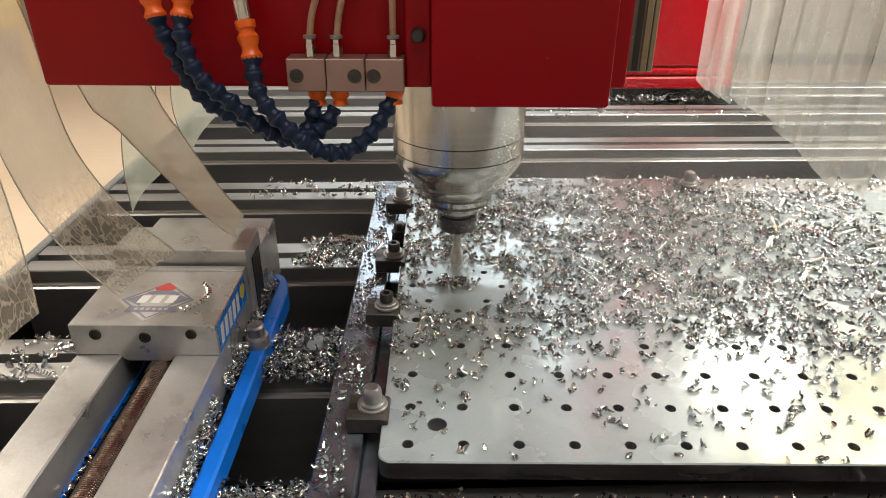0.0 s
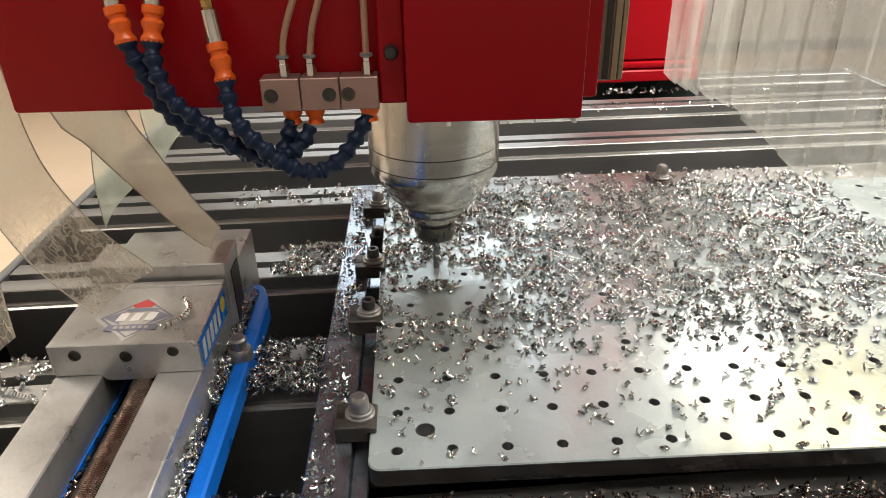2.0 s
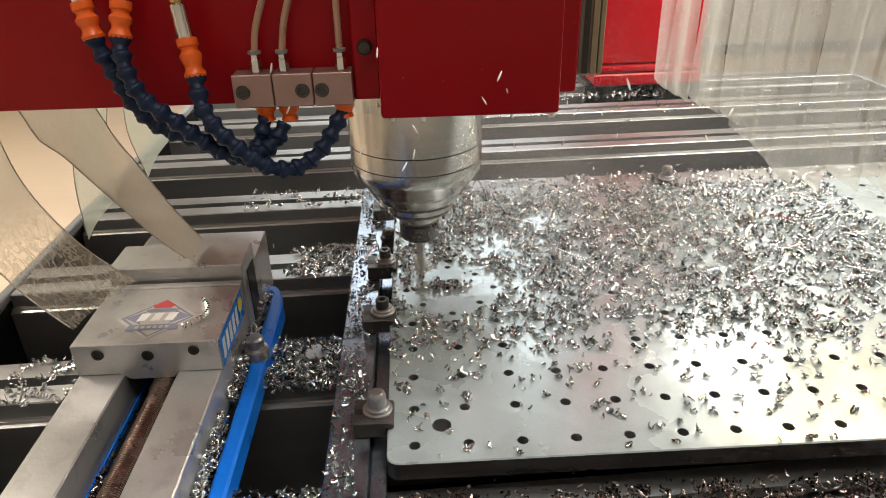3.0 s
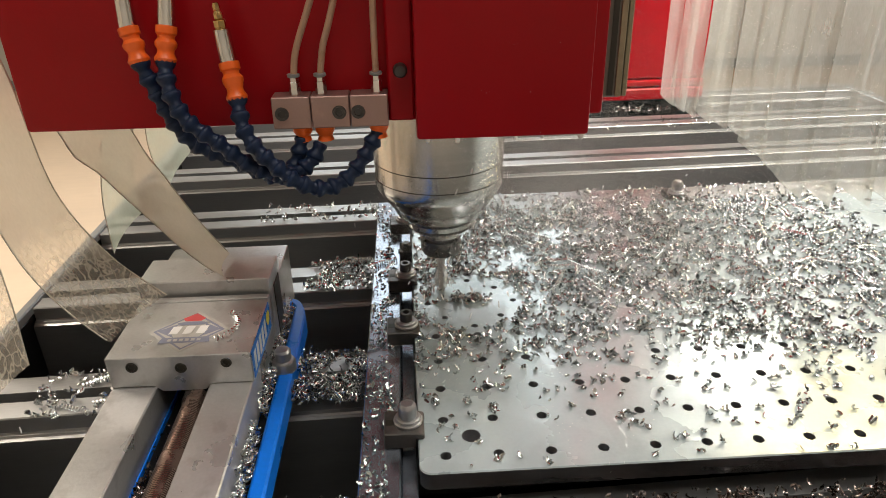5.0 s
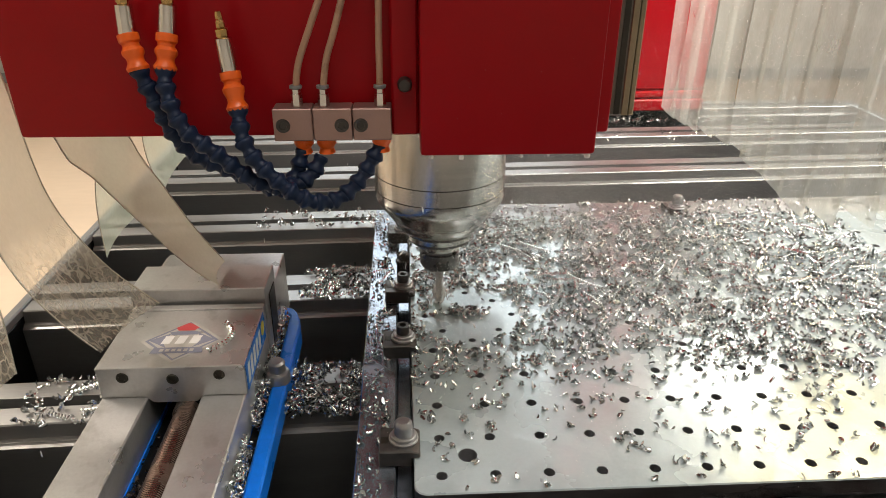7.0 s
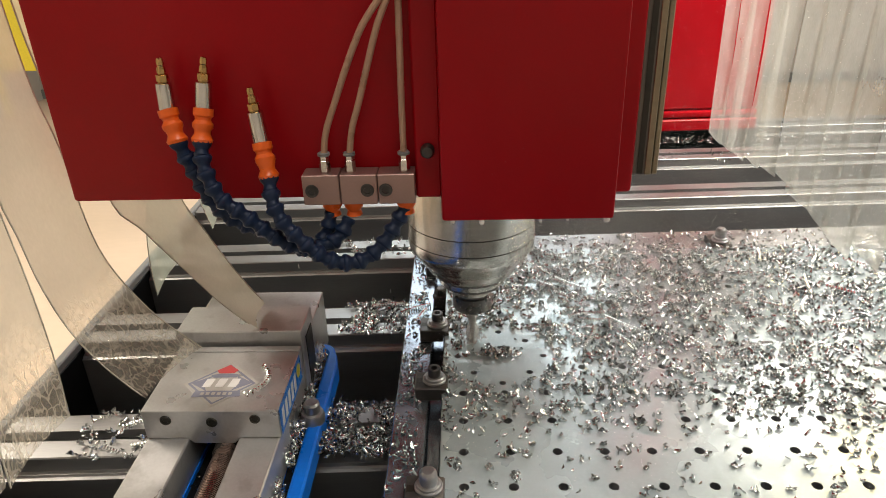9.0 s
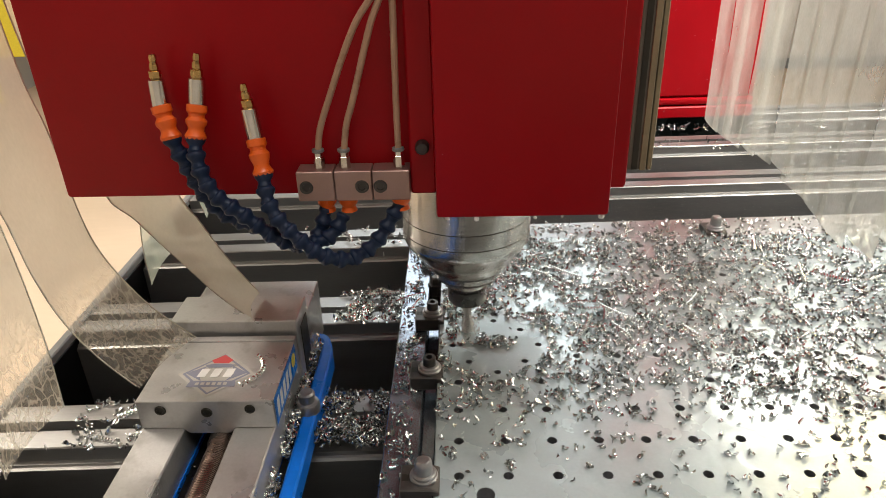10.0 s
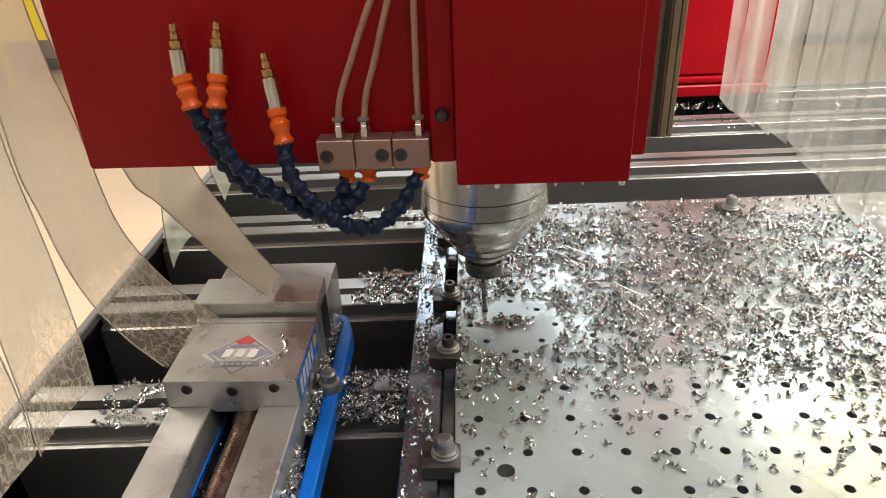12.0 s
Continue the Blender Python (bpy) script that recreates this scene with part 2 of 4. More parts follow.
def milk_mat():
    m = bpy.data.materials.new("milky_coolant")
    m.use_nodes = True
    nt = m.node_tree
    b = nt.nodes["Principled BSDF"]
    b.inputs["Base Color"].default_value = (0.86, 0.86, 0.84, 1)
    b.inputs["Roughness"].default_value = 0.12
    tr = nt.nodes.new("ShaderNodeBsdfTransparent")
    no = nt.nodes.new("ShaderNodeTexNoise")
    no.inputs["Scale"].default_value = 160
    mr = nt.nodes.new("ShaderNodeMapRange")
    mr.inputs[1].default_value, mr.inputs[2].default_value, mr.inputs[3].default_value, mr.inputs[4].default_value = 0.35, 0.65, 0.30, 0.75
    nt.links.new(no.outputs["Fac"], mr.inputs[0])
    mx = nt.nodes.new("ShaderNodeMixShader")
    nt.links.new(mr.outputs[0], mx.inputs[0])
    nt.links.new(b.outputs[0], mx.inputs[1])
    nt.links.new(tr.outputs[0], mx.inputs[2])
    nt.links.new(mx.outputs[0], nt.nodes["Material Output"].inputs[0])
    return m


MILK = milk_mat()
DROP = mat("coolant_drop", (0.85, 0.85, 0.84), 0.1, 0.0, 0.02, 50, 0.0)


# ---- mesh helpers ----
def part(name, bm, material, parent=None, label="", smooth=0.6):
    me = bpy.data.meshes.new(name)
    bmesh.ops.recalc_face_normals(bm, faces=bm.faces)
    if smooth:
        for f in bm.faces:
            f.smooth = True
        for e in bm.edges:
            e.smooth = len(e.link_faces) == 2 and e.calc_face_angle(3.2) < smooth
    bm.to_mesh(me)
    bm.free()
    me.materials.append(material)
    ob = new(name, me)
    if parent:
        ob.parent = parent
        ob.location = -HOME.get(parent.name, Vector((0, 0, 0)))
        HOME[ob.name] = Vector((0, 0, 0))
    if label:
        tagged(ob, label)
    return ob


HOME = {}


def thing(name, x, y, z, label, category, group="", kind=""):
    """An Empty at the thing's base; its parts are built in world metres and stay where they are."""
    ob = new(name)
    ob.location = (x, y, z)
    HOME[ob.name] = Vector((x, y, z))
    return tagged(ob, label, category, group, kind)


def box(x0, x1, y0, y1, z0, z1, bevel=0.001, seg=1, bm=None):
    b2 = bmesh.new()
    bmesh.ops.create_cube(b2, size=1, matrix=Matrix.Translation(((x0 + x1) / 2, (y0 + y1) / 2, (z0 + z1) / 2)) @ Matrix.Diagonal((x1 - x0, y1 - y0, z1 - z0, 1)))
    if bevel:
        bmesh.ops.bevel(b2, geom=b2.edges[:], offset=bevel, segments=seg, affect="EDGES", profile=0.5)
    return join(bm, b2)


def join(bm, b2):
    if bm is None:
        return b2
    me = bpy.data.meshes.new("tmp")
    b2.to_mesh(me)
    bm.from_mesh(me)
    bpy.data.meshes.remove(me)
    b2.free()
    return bm


def lathe(profile, n=48, m=None, bm=None):
    """profile: (radius, z) from top to bottom, turned about z, then moved by m."""
    b2 = bmesh.new()
    rings = []
    for r, z in profile:
        if r < 1e-6:
            rings.append([b2.verts.new((0, 0, z))])
        else:
            rings.append([b2.verts.new((r * math.cos(2 * math.pi * k / n), r * math.sin(2 * math.pi * k / n), z)) for k in range(n)])
    for a, b in zip(rings, rings[1:]):
        for k in range(n):
            k2 = (k + 1) % n
            if len(a) == 1 and len(b) == 1:
                continue
            if len(a) == 1:
                b2.faces.new((a[0], b[k], b[k2]))
            elif len(b) == 1:
                b2.faces.new((a[k], b[0], a[k2]))
            else:
                b2.faces.new((a[k], b[k], b[k2], a[k2]))
    for ring in (rings[0], rings[-1]):
        if len(ring) > 1:
            b2.faces.new(ring)
    if m is not None:
        bmesh.ops.transform(b2, matrix=m, verts=b2.verts)
    return join(bm, b2)


def prism(outline, axis, a, b, bevel=0.0, bm=None):
    """A closed outline pushed along an axis: 'x' takes (y, z), 'y' takes (x, z), 'z' takes (x, y)."""
    b2 = bmesh.new()

    def at(p, w):
        return {"x": (w, p[0], p[1]), "y": (p[0], w, p[1]), "z": (p[0], p[1], w)}[axis]
    lo = [b2.verts.new(at(p, a)) for p in outline]
    hi = [b2.verts.new(at(p, b)) for p in outline]
    b2.faces.new(lo)
    b2.faces.new(hi)
    for k in range(len(lo)):
        k2 = (k + 1) % len(lo)
        b2.faces.new((lo[k], lo[k2], hi[k2], hi[k]))
    bmesh.ops.recalc_face_normals(b2, faces=b2.faces)
    if bevel:
        bmesh.ops.bevel(b2, geom=b2.edges[:], offset=bevel, segments=1, affect="EDGES")
    return join(bm, b2)


def spline(points, step):
    """Evenly spaced places along a smooth curve through the points."""
    pts = [Vector(p) for p in points]
    pts = [2 * pts[0] - pts[1]] + pts + [2 * pts[-1] - pts[-2]]
    fine = []
    for k in range(1, len(pts) - 2):
        a, b, c, d = pts[k - 1:k + 3]
        for j in range(20):
            t = j / 20
            fine.append(0.5 * ((2 * b) + (c - a) * t + (2 * a - 5 * b + 4 * c - d) * t * t + (3 * b - a - 3 * c + d) * t ** 3))
    fine.append(pts[-2])
    out, left = [fine[0]], step
    for p, q in zip(fine, fine[1:]):
        d = (q - p).length
        while d >= left and d > 0:
            p = p + (q - p) * (left / d)
            out.append(p.copy())
            d, left = (q - p).length, step
        left -= d
    return out


def tube(points, radius, n=10, step=0.006, bm=None):
    path = spline(points, step)
    b2 = bmesh.new()
    rings = []
    for k, p in enumerate(path):
        d = (path[min(k + 1, len(path) - 1)] - path[max(k - 1, 0)]).normalized()
        q = d.to_track_quat("Z", "Y").to_matrix()
        rings.append([b2.verts.new(p + q @ Vector((radius * math.cos(2 * math.pi * j / n), radius * math.sin(2 * math.pi * j / n), 0))) for j in range(n)])
    for a, b in zip(rings, rings[1:]):
        off = min(range(n), key=lambda o: sum((a[j].co - b[(j + o) % n].co).length for j in range(n)))
        for j in range(n):
            b2.faces.new((a[j], a[(j + 1) % n], b[(j + 1 + off) % n], b[(j + off) % n]))
    b2.faces.new(rings[0])
    b2.faces.new(rings[-1])
    return join(bm, b2)


def along(p, q):
    """The pose at p whose z axis points to q."""
    d = Vector(q) - Vector(p)
    return Matrix.Translation(p) @ d.to_track_quat("Z", "Y").to_matrix().to_4x4()


# ---- the hall ----
part("floor", box(-4, 4.5, -3.5, 6, -0.1, 0, 0), FLOOR)
for nm, b in (("wall_south", (-4, 4.5, -3.6, -3.5, 0, 3.6)), ("wall_north", (-4, 4.5, 6, 6.1, 0, 3.6)), ("wall_west", (-4.1, -4, -3.5, 6, 0, 3.6)), ("wall_east", (4.5, 4.6, -3.5, 6, 0, 3.6))):
    tagged(part(nm, box(*b, 0), WALL), "plain pale painted workshop wall", "wall", kind="structure")
tagged(bpy.data.objects["floor"], "pale beige workshop floor", "floor", kind="structure")
tagged(part("ceiling", box(-4, 4.5, -3.5, 6, 3.6, 3.7, 0), CEIL), "plain pale workshop ceiling", "ceiling", kind="structure")

tagged(part("baseboard", box(-4, 4.5, 5.975, 5.998, 0.002, 0.09, 0.003), GREYPAINT), "grey painted skirting board", "baseboard", kind="structure")
guard = thing("safety_guard", -3.55, 5.3, 0.0, "yellow painted safety guard panel standing by the wall", "guard")
part("panel", box(-3.98, -3.40, 5.30, 5.34, 0.40, 1.1, 0.004), YELLOW, guard, "yellow painted sheet")
for x in (-3.95, -3.43):
    part("post", box(x - 0.02, x + 0.02, 5.345, 5.385, 0.0, 1.15, 0.003), YELLOW, guard)

# ---- the machine bed ----
RAIL_Z, PITCH = 0.955, 0.25
bed = thing("machine_bed", 0.3, 0.5, 0.0, "dark machine bed with slotted steel rails over a wet tray", "machine bed", kind="structure")
part("base", box(-0.590, 1.30, -0.72, 1.50, 0.0, 0.78, 0.004), GREYPAINT, bed)
part("tray", box(-0.575, 1.275, -0.70, 1.48, 0.782, 0.792, 0), WELL_SHADE, bed)
part("side_frame", box(-0.594, -0.580, -0.72, 1.50, RAIL_Z - 0.010, RAIL_Z + 0.004, 0.002), GREYPAINT, bed, "light worn steel edge of the bed")
# lining coloured as black as the shade in the wells
part("side_wall", box(-0.592, -0.581, -0.71, 1.49, 0.785, RAIL_Z - 0.0105, 0.001), WELL_SHADE, bed, "wet side wall, near-black for the shade in the well")
part("side_frame", box(1.28, 1.31, -0.72, 1.50, 0.70, RAIL_Z + 0.004, 0.002), RAIL, bed)
SKEW = 0.034


def skewed(bm):
    """The bed stands a little askew to the plate: its far edge swings round with x."""
    for v in bm.verts:
        v.co.y += SKEW * (v.co.x + 0.15)
    return bm


for k in range(-3, 6):
    y = 0.135 + PITCH * k
    out = [(y + 0.008, 0.795), (y + 0.100, 0.795), (y + 0.100, RAIL_Z - 0.002), (y + 0.098, RAIL_Z), (y + 0.068, RAIL_Z), (y + 0.068, RAIL_Z - 0.012), (y + 0.077, RAIL_Z - 0.012),
           (y + 0.077, RAIL_Z - 0.022), (y + 0.039, RAIL_Z - 0.022), (y + 0.039, RAIL_Z - 0.012), (y + 0.050, RAIL_Z - 0.012), (y + 0.050, RAIL_Z), (y + 0.0215, RAIL_Z), (y + 0.020, RAIL_Z - 0.0015),
           (y + 0.019, RAIL_Z - 0.0190), (y + 0.0135, RAIL_Z - 0.0200), (y + 0.0120, RAIL_Z - 0.0225), (y + 0.008, RAIL_Z - 0.024)]
    r = part("rail", skewed(prism(out, "x", -0.5795, 1.2795)), RAIL, bed, "slotted steel table rail", smooth=0)
    part("rail_face", skewed(box(-0.578, 1.278, y + 0.0085, y + 0.0115, 0.796, RAIL_Z - 0.0245, 0.001)), SIDE_SHADE, r, "green-grey painted rail side, darkened for the shade in the wells")

# ---- the red uprights behind ----
gantry = thing("machine_upright", 0.65, 1.45, 0.95, "bright red painted machine upright behind the bed", "machine frame")
part("panel", skewed(box(0.505, 0.80, 1.357, 1.62, 1.024, 2.4, 0.004)), RED, gantry)
part("ledge", skewed(box(0.505, 0.80, 1.349, 1.62, 1.003, 1.020, 0.004, 2)), RED, gantry)
part("foot", skewed(box(0.505, 0.80, 1.343, 1.62, 0.968, 0.999, 0.003)), RED, gantry)
part("plinth", skewed(box(0.49, 0.82, 1.380, 1.60, 0.0, 0.966, 0.003)), SIDE_SHADE, gantry)

# ---- the perforated plate ----
PX0, PX1, PY0, PY1, GRID = -0.026, 0.888, -0.0225, 0.5925, 0.0508
RING = Vector((0.0490, 0.2803))
holes = [(i * GRID, j * GRID, 0.0053) for i in range(18) for j in range(12) if (Vector((i * GRID, j * GRID)) - RING).length > 0.070]
ring = [(RING.x + dx, RING.y + dy) for dx, dy in ((0, 0.0575), (0.0355, 0.0355), (0.0565, 0), (0.0355, -0.0355), (0, -0.0575), (-0.0355, -0.0355), (-0.0565, 0), (-0.0360, 0.0352))]
holes += [(x, y, 0.0042) for x, y in ring] + [(0.0265, 0.0262, 0.0092)]


def plate_mesh():
    from mathutils.geometry import delaunay_2d_cdt
    def outline(inset):
        r, pts = 0.012 - inset, []
        for cx, cy, a0 in ((PX1 - 0.012, PY0 + 0.012, -90), (PX1 - 0.012, PY1 - 0.012, 0), (PX0 + 0.012, PY1 - 0.012, 90), (PX0 + 0.012, PY0 + 0.012, 180)):
            for k in range(7):
                a = radians(a0 + 15 * k)
                pts.append((cx + r * math.cos(a), cy + r * math.sin(a)))
        return pts
    bm = bmesh.new()
    verts, edges = [], []
    loops = [outline(0.0012)]
    N = 16
    for x, y, r in holes:
        loops.append([(x + (r + 0.0004) * math.cos(2 * math.pi * k / N), y + (r + 0.0004) * math.sin(2 * math.pi * k / N)) for k in range(N)])
    for lp in loops:
        s0 = len(verts)
        verts += [Vector(p) for p in lp]
        edges += [(s0 + k, s0 + (k + 1) % len(lp)) for k in range(len(lp))]
    v2, _, f2, ov, _, _ = delaunay_2d_cdt(verts, edges, [], 0, 1e-7)
    top = [bm.verts.new((p.x, p.y, 1.0)) for p in v2]
    hx = np.array(holes)
    for f in f2:
        c = sum((v2[k] for k in f), Vector((0, 0))) / len(f)
        if np.min((hx[:, 0] - c.x) ** 2 + (hx[:, 1] - c.y) ** 2 - hx[:, 2] ** 2) > 0 :
            bm.faces.new([top[k] for k in f])
    where = {}
    for k, src in enumerate(ov):
        for q in src:
            where[q] = k
    s0 = len(loops[0])
    rim = [top[where[k]] for k in range(s0)]
    lo = [bm.verts.new((*p, 0.9988)) for p in outline(0)]
    lo2 = [bm.verts.new((*p, 0.980)) for p in outline(0)]
    for k in range(s0):
        k2 = (k + 1) % s0
        bm.faces.new((rim[k], rim[k2], lo[k2], lo[k]))
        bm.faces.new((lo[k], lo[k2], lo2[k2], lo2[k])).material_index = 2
    bm.faces.new(lo2)
    for h, (x, y, r) in enumerate(holes):
        base = s0 + N * h
        a = [top[where[base + k]] for k in range(N)]
        b = [bm.verts.new((x + r * math.cos(2 * math.pi * k / N), y + r * math.sin(2 * math.pi * k / N), 0.9994)) for k in range(N)]
        c = [bm.verts.new((v.co.x, v.co.y, 0.981)) for v in b]
        for k in range(N):
            k2 = (k + 1) % N
            bm.faces.new((a[k], a[k2], b[k2], b[k]))
            f = bm.faces.new((b[k], b[k2], c[k2], c[k]))
            f.material_index = 1
        bm.faces.new(c).material_index = 1
    return bm


plate = part("perforated_plate", plate_mesh(), ALU, smooth=0.5)
plate.data.materials.append(BORE)
plate.data.materials.append(PLATE_SIDE_SHADE)
tagged(plate, "thick grey aluminium plate with a grid of drilled holes", "metal plate")
# the bars that the plate is clamped against
clamp_bar = thing("clamping_bar", -0.06, 0.18, 0.957, "oiled dark steel bar beside the plate, strewn with chips", "steel bar")
part("bar", box(-0.0835, -0.0435, -0.30, 0.655, 0.957, 0.990, 0.0015), BAR, clamp_bar)
part("ledge", box(-0.0430, -0.0275, -0.30, 0.655, 0.957, 0.9745, 0.001), BAR, clamp_bar, "lower dark ledge of the bar")
tagged(part("support_bar", box(-0.0265, 0.92, 0.015, 0.10, 0.957, 0.979, 0.001), BLACKOX), "black steel bar under the plate", "steel bar", "bars under the plate")
tagged(part("support_bar", box(-0.0265, 0.92, 0.50, 0.575, 0.957, 0.979, 0.001), BLACKOX), "black steel bar under the plate", "steel bar", "bars under the plate")
tagged(part("rear_bar", box(-0.026, 0.92, 0.5945, 0.655, 0.957, 0.997, 0.0015), RAIL), "pale steel bar along the plate's rear edge", "steel bar")


def hex_profile(r):
    return [(r * math.cos(math.pi / 3 * k), r * math.sin(math.pi / 3 * k)) for k in range(6)]


def toe_clamp(x, y, turn=0.0, socket=True):
    t = thing("toe_clamp", x, y, 0.99, "dark steel toe clamp with a bolt and washer", "clamp", "clamps round the plate")
    loc = Matrix.Translation((x, y, 0)) @ pose(0, 0, 0, 0, 0, turn) @ Matrix.Translation((-x, -y, 0))

    def put(name, bm, m, lab=""):
        bmesh.ops.transform(bm, matrix=loc, verts=bm.verts)
        return part(name, bm, m, t, lab)
    bm = prism([(x - 0.024, 0.9905), (x + 0.008, 0.9905), (x + 0.008, 1.0005), (x + 0.016, 1.0005), (x + 0.016, 1.006), (x + 0.008, 1.009), (x - 0.024, 1.009)], "y", y - 0.019, y + 0.017, 0.0012)
    put("block", bm, BLACKOX)
    put("washer", lathe([(0.0135, 1.0125), (0.0145, 1.0115), (0.0145, 1.0092)], 28, Matrix.Translation((x, y, 0))), BOLT, "bright steel washer")
    put("washer", lathe([(0.0112, 1.0160), (0.0122, 1.0150), (0.0122, 1.0126)], 28, Matrix.Translation((x, y, 0))), BOLT, "bright steel washer")
    if socket:
        bm = lathe([(0.0042, 1.020), (0.0042, 1.027), (0.0074, 1.027), (0.0080, 1.026), (0.0080, 1.0162)], 24, Matrix.Translation((x, y, 0)))
        put("bolt", bm, BLACKOX, "dark socket-head bolt")
    else:
        bm = lathe([(0.0, 1.032), (0.0060, 1.0315), (0.0085, 1.029), (0.0092, 1.026), (0.0092, 1.0162)], 24, Matrix.Translation((x, y, 0)))
        put("bolt", bm, BOLT, "bright round-headed bolt")
    put("slot", box(x - 0.0225, x - 0.0150, y - 0.006, y + 0.003, 1.0085, 1.0093, 0.0003), RECESS_SHADE, "slot drawn as a shade-black patch")
    return t


for y, sk in ((0.042, False), (0.219, True), (0.347, True), (0.533, False)):
    toe_clamp(-0.0355, y, 0, sk)
tagged(part("stud_bolt", lathe([(0.0, 1.006), (0.0060, 1.0055), (0.0082, 1.003), (0.0082, 0.994), (0.0125, 0.993), (0.0125, 0.9745)], 6, Matrix.Translation((-0.0345, 0.455, 0))), BLACKOX), "dark hexagonal bolt standing beside the plate", "bolt")
toe_clamp(0.441, 0.602, -90, False)

# ---- the vise ----
vise = thing("machine_vise", -0.27, 0.1, 0.957, "steel machine vise with a blue base, screw and logo plate", "vise")
part("base", box(-0.352, -0.186, -0.34, 0.345, 0.957, 0.972, 0.002), BLUE, vise, "blue painted vise base")
# dark sheet over the blue base, for the shade down in the tray
part("tray_floor", box(-0.1975, -0.1865, -0.34, 0.312, 0.9725, 0.9740, 0), WELL_SHADE, vise, "tray floor, near-black for the shade down in the tray")
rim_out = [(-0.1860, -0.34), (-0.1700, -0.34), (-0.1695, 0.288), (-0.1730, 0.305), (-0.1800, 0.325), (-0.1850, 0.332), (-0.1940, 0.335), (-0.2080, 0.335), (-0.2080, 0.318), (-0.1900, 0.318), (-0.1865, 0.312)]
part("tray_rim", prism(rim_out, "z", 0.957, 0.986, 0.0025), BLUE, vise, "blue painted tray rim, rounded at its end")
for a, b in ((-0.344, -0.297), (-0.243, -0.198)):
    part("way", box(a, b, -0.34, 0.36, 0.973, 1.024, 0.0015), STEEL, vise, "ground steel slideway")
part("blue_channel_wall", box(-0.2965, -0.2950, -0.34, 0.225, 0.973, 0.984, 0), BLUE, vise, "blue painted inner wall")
part("channel_floor", box(-0.294, -0.2435, -0.34, 0.225, 0.9725, 0.980, 0), WELL_SHADE, vise, "channel floor, near-black for the shade under the screw")


def thread():
    prof = [(0.0, 0.103)]
    z = 0.100
    while z > -0.338:
        prof += [(0.0124, z), (0.0124, z - 0.0010), (0.0114, z - 0.0014), (0.0114, z - 0.0019)]
        z -= 0.0023
    prof.append((0.0, z))
    return lathe(prof, 24, pose(-0.2585, 0, 1.006, -90, 0, 0))


part("lead_screw", thread(), SCREW, vise, "oily bronze threaded screw")
# dark plug put in for the shade of the jaw's opening round the screw
part("screw_recess_shade", lathe([(0.0, 0.0), (0.0130, 0.0), (0.0142, 0.002), (0.0142, 0.03), (0.0, 0.03)], 16, pose(-0.2600, 0.0905, 1.004, -90, 0, 0)), BLACKOX, vise)
jaw_out = [(-0.3435, 1.0245), (-0.300, 1.0245), (-0.292, 1.017), (-0.248, 1.017), (-0.240, 1.0245), (-0.1955, 1.0245), (-0.1955, 1.061), (-0.3435, 1.061)]
jaw = part("moving_jaw", prism(jaw_out, "y", 0.0985, 0.207, 0.0008), STEEL, vise, "bright steel moving jaw", smooth=0)
part("jaw_plate", box(-0.3435, -0.1955, 0.2075, 0.217, 1.026, 1.0628, 0.0008), STEEL, jaw)
for x, z, r in ((-0.318, 1.0495, 0.0062), (-0.2685, 1.0465, 0.0062), (-0.2215, 1.0505, 0.0058)):
    part("bolt_hole", lathe([(r, 0.0004), (r * 0.9, 0.0016), (r * 0.55, 0.0016), (r * 0.5, 0.0)], 24, pose(x, 0.0985, z, 90, 0, 0)), RECESS_SHADE, jaw, "threaded hole drawn in shade black")
fixed = part("fixed_jaw", box(-0.348, -0.1945, 0.2225, 0.2820, 0.9735, 1.080, 0.0012), STEEL, vise, "steel fixed jaw", smooth=0)
part("slot", box(-0.1944, -0.1932, 0.238, 0.270, 0.99, 1.062, 0.0003), RECESS_SHADE, fixed, "slot in the jaw's end, drawn in shade black")
part("rear_block", prism([(-0.353, 0.9735), (-0.195, 0.9735), (-0.195, 1.056), (-0.346, 1.056), (-0.353, 1.049)], "y", 0.2825, 0.360, 0.001), STEEL, vise, "pale steel rear block", smooth=0)
lx, ly = -0.270, 0.1455


def diamond(w, h, t, z, cx=lx, cy=ly):
    b2 = bmesh.new()
    o = [b2.verts.new((cx + dx * w, cy + dy * h, z)) for dx, dy in ((-1, 0), (0, -1), (1, 0), (0, 1))]
    n = [b2.verts.new((cx + dx * (w - t * 1.3), cy + dy * (h - t), z)) for dx, dy in ((-1, 0), (0, -1), (1, 0), (0, 1))]
    for k in range(4):
        b2.faces.new((o[k], o[(k + 1) % 4], n[(k + 1) % 4], n[k]))
    return b2


def flat(pts, z):
    b2 = bmesh.new()
    b2.faces.new([b2.verts.new((lx + x, ly + y, z)) for x, y in pts])
    return b2


sticker = part("sticker", prism([(lx - 0.0435, ly), (lx, ly - 0.0405), (lx + 0.0435, ly), (lx, ly + 0.0405)], "z", 1.0611, 1.0613), STICKER, jaw, "faded pale diamond sticker with a blue and red emblem", smooth=0)
part("border", diamond(0.0430, 0.0400, 0.0024, 1.0615), STICKER, sticker)
part("border", diamond(0.0385, 0.0362, 0.0030, 1.0615), NAVYPRINT, sticker)
for sgn in (-1, 1):
    part("emblem_field", flat([(sgn * 0.0345, 0.001), (sgn * 0.0135, -0.0130), (sgn * 0.0200, 0.0005), (sgn * 0.0135, 0.0150)], 1.0614), NAVYPRINT, sticker)
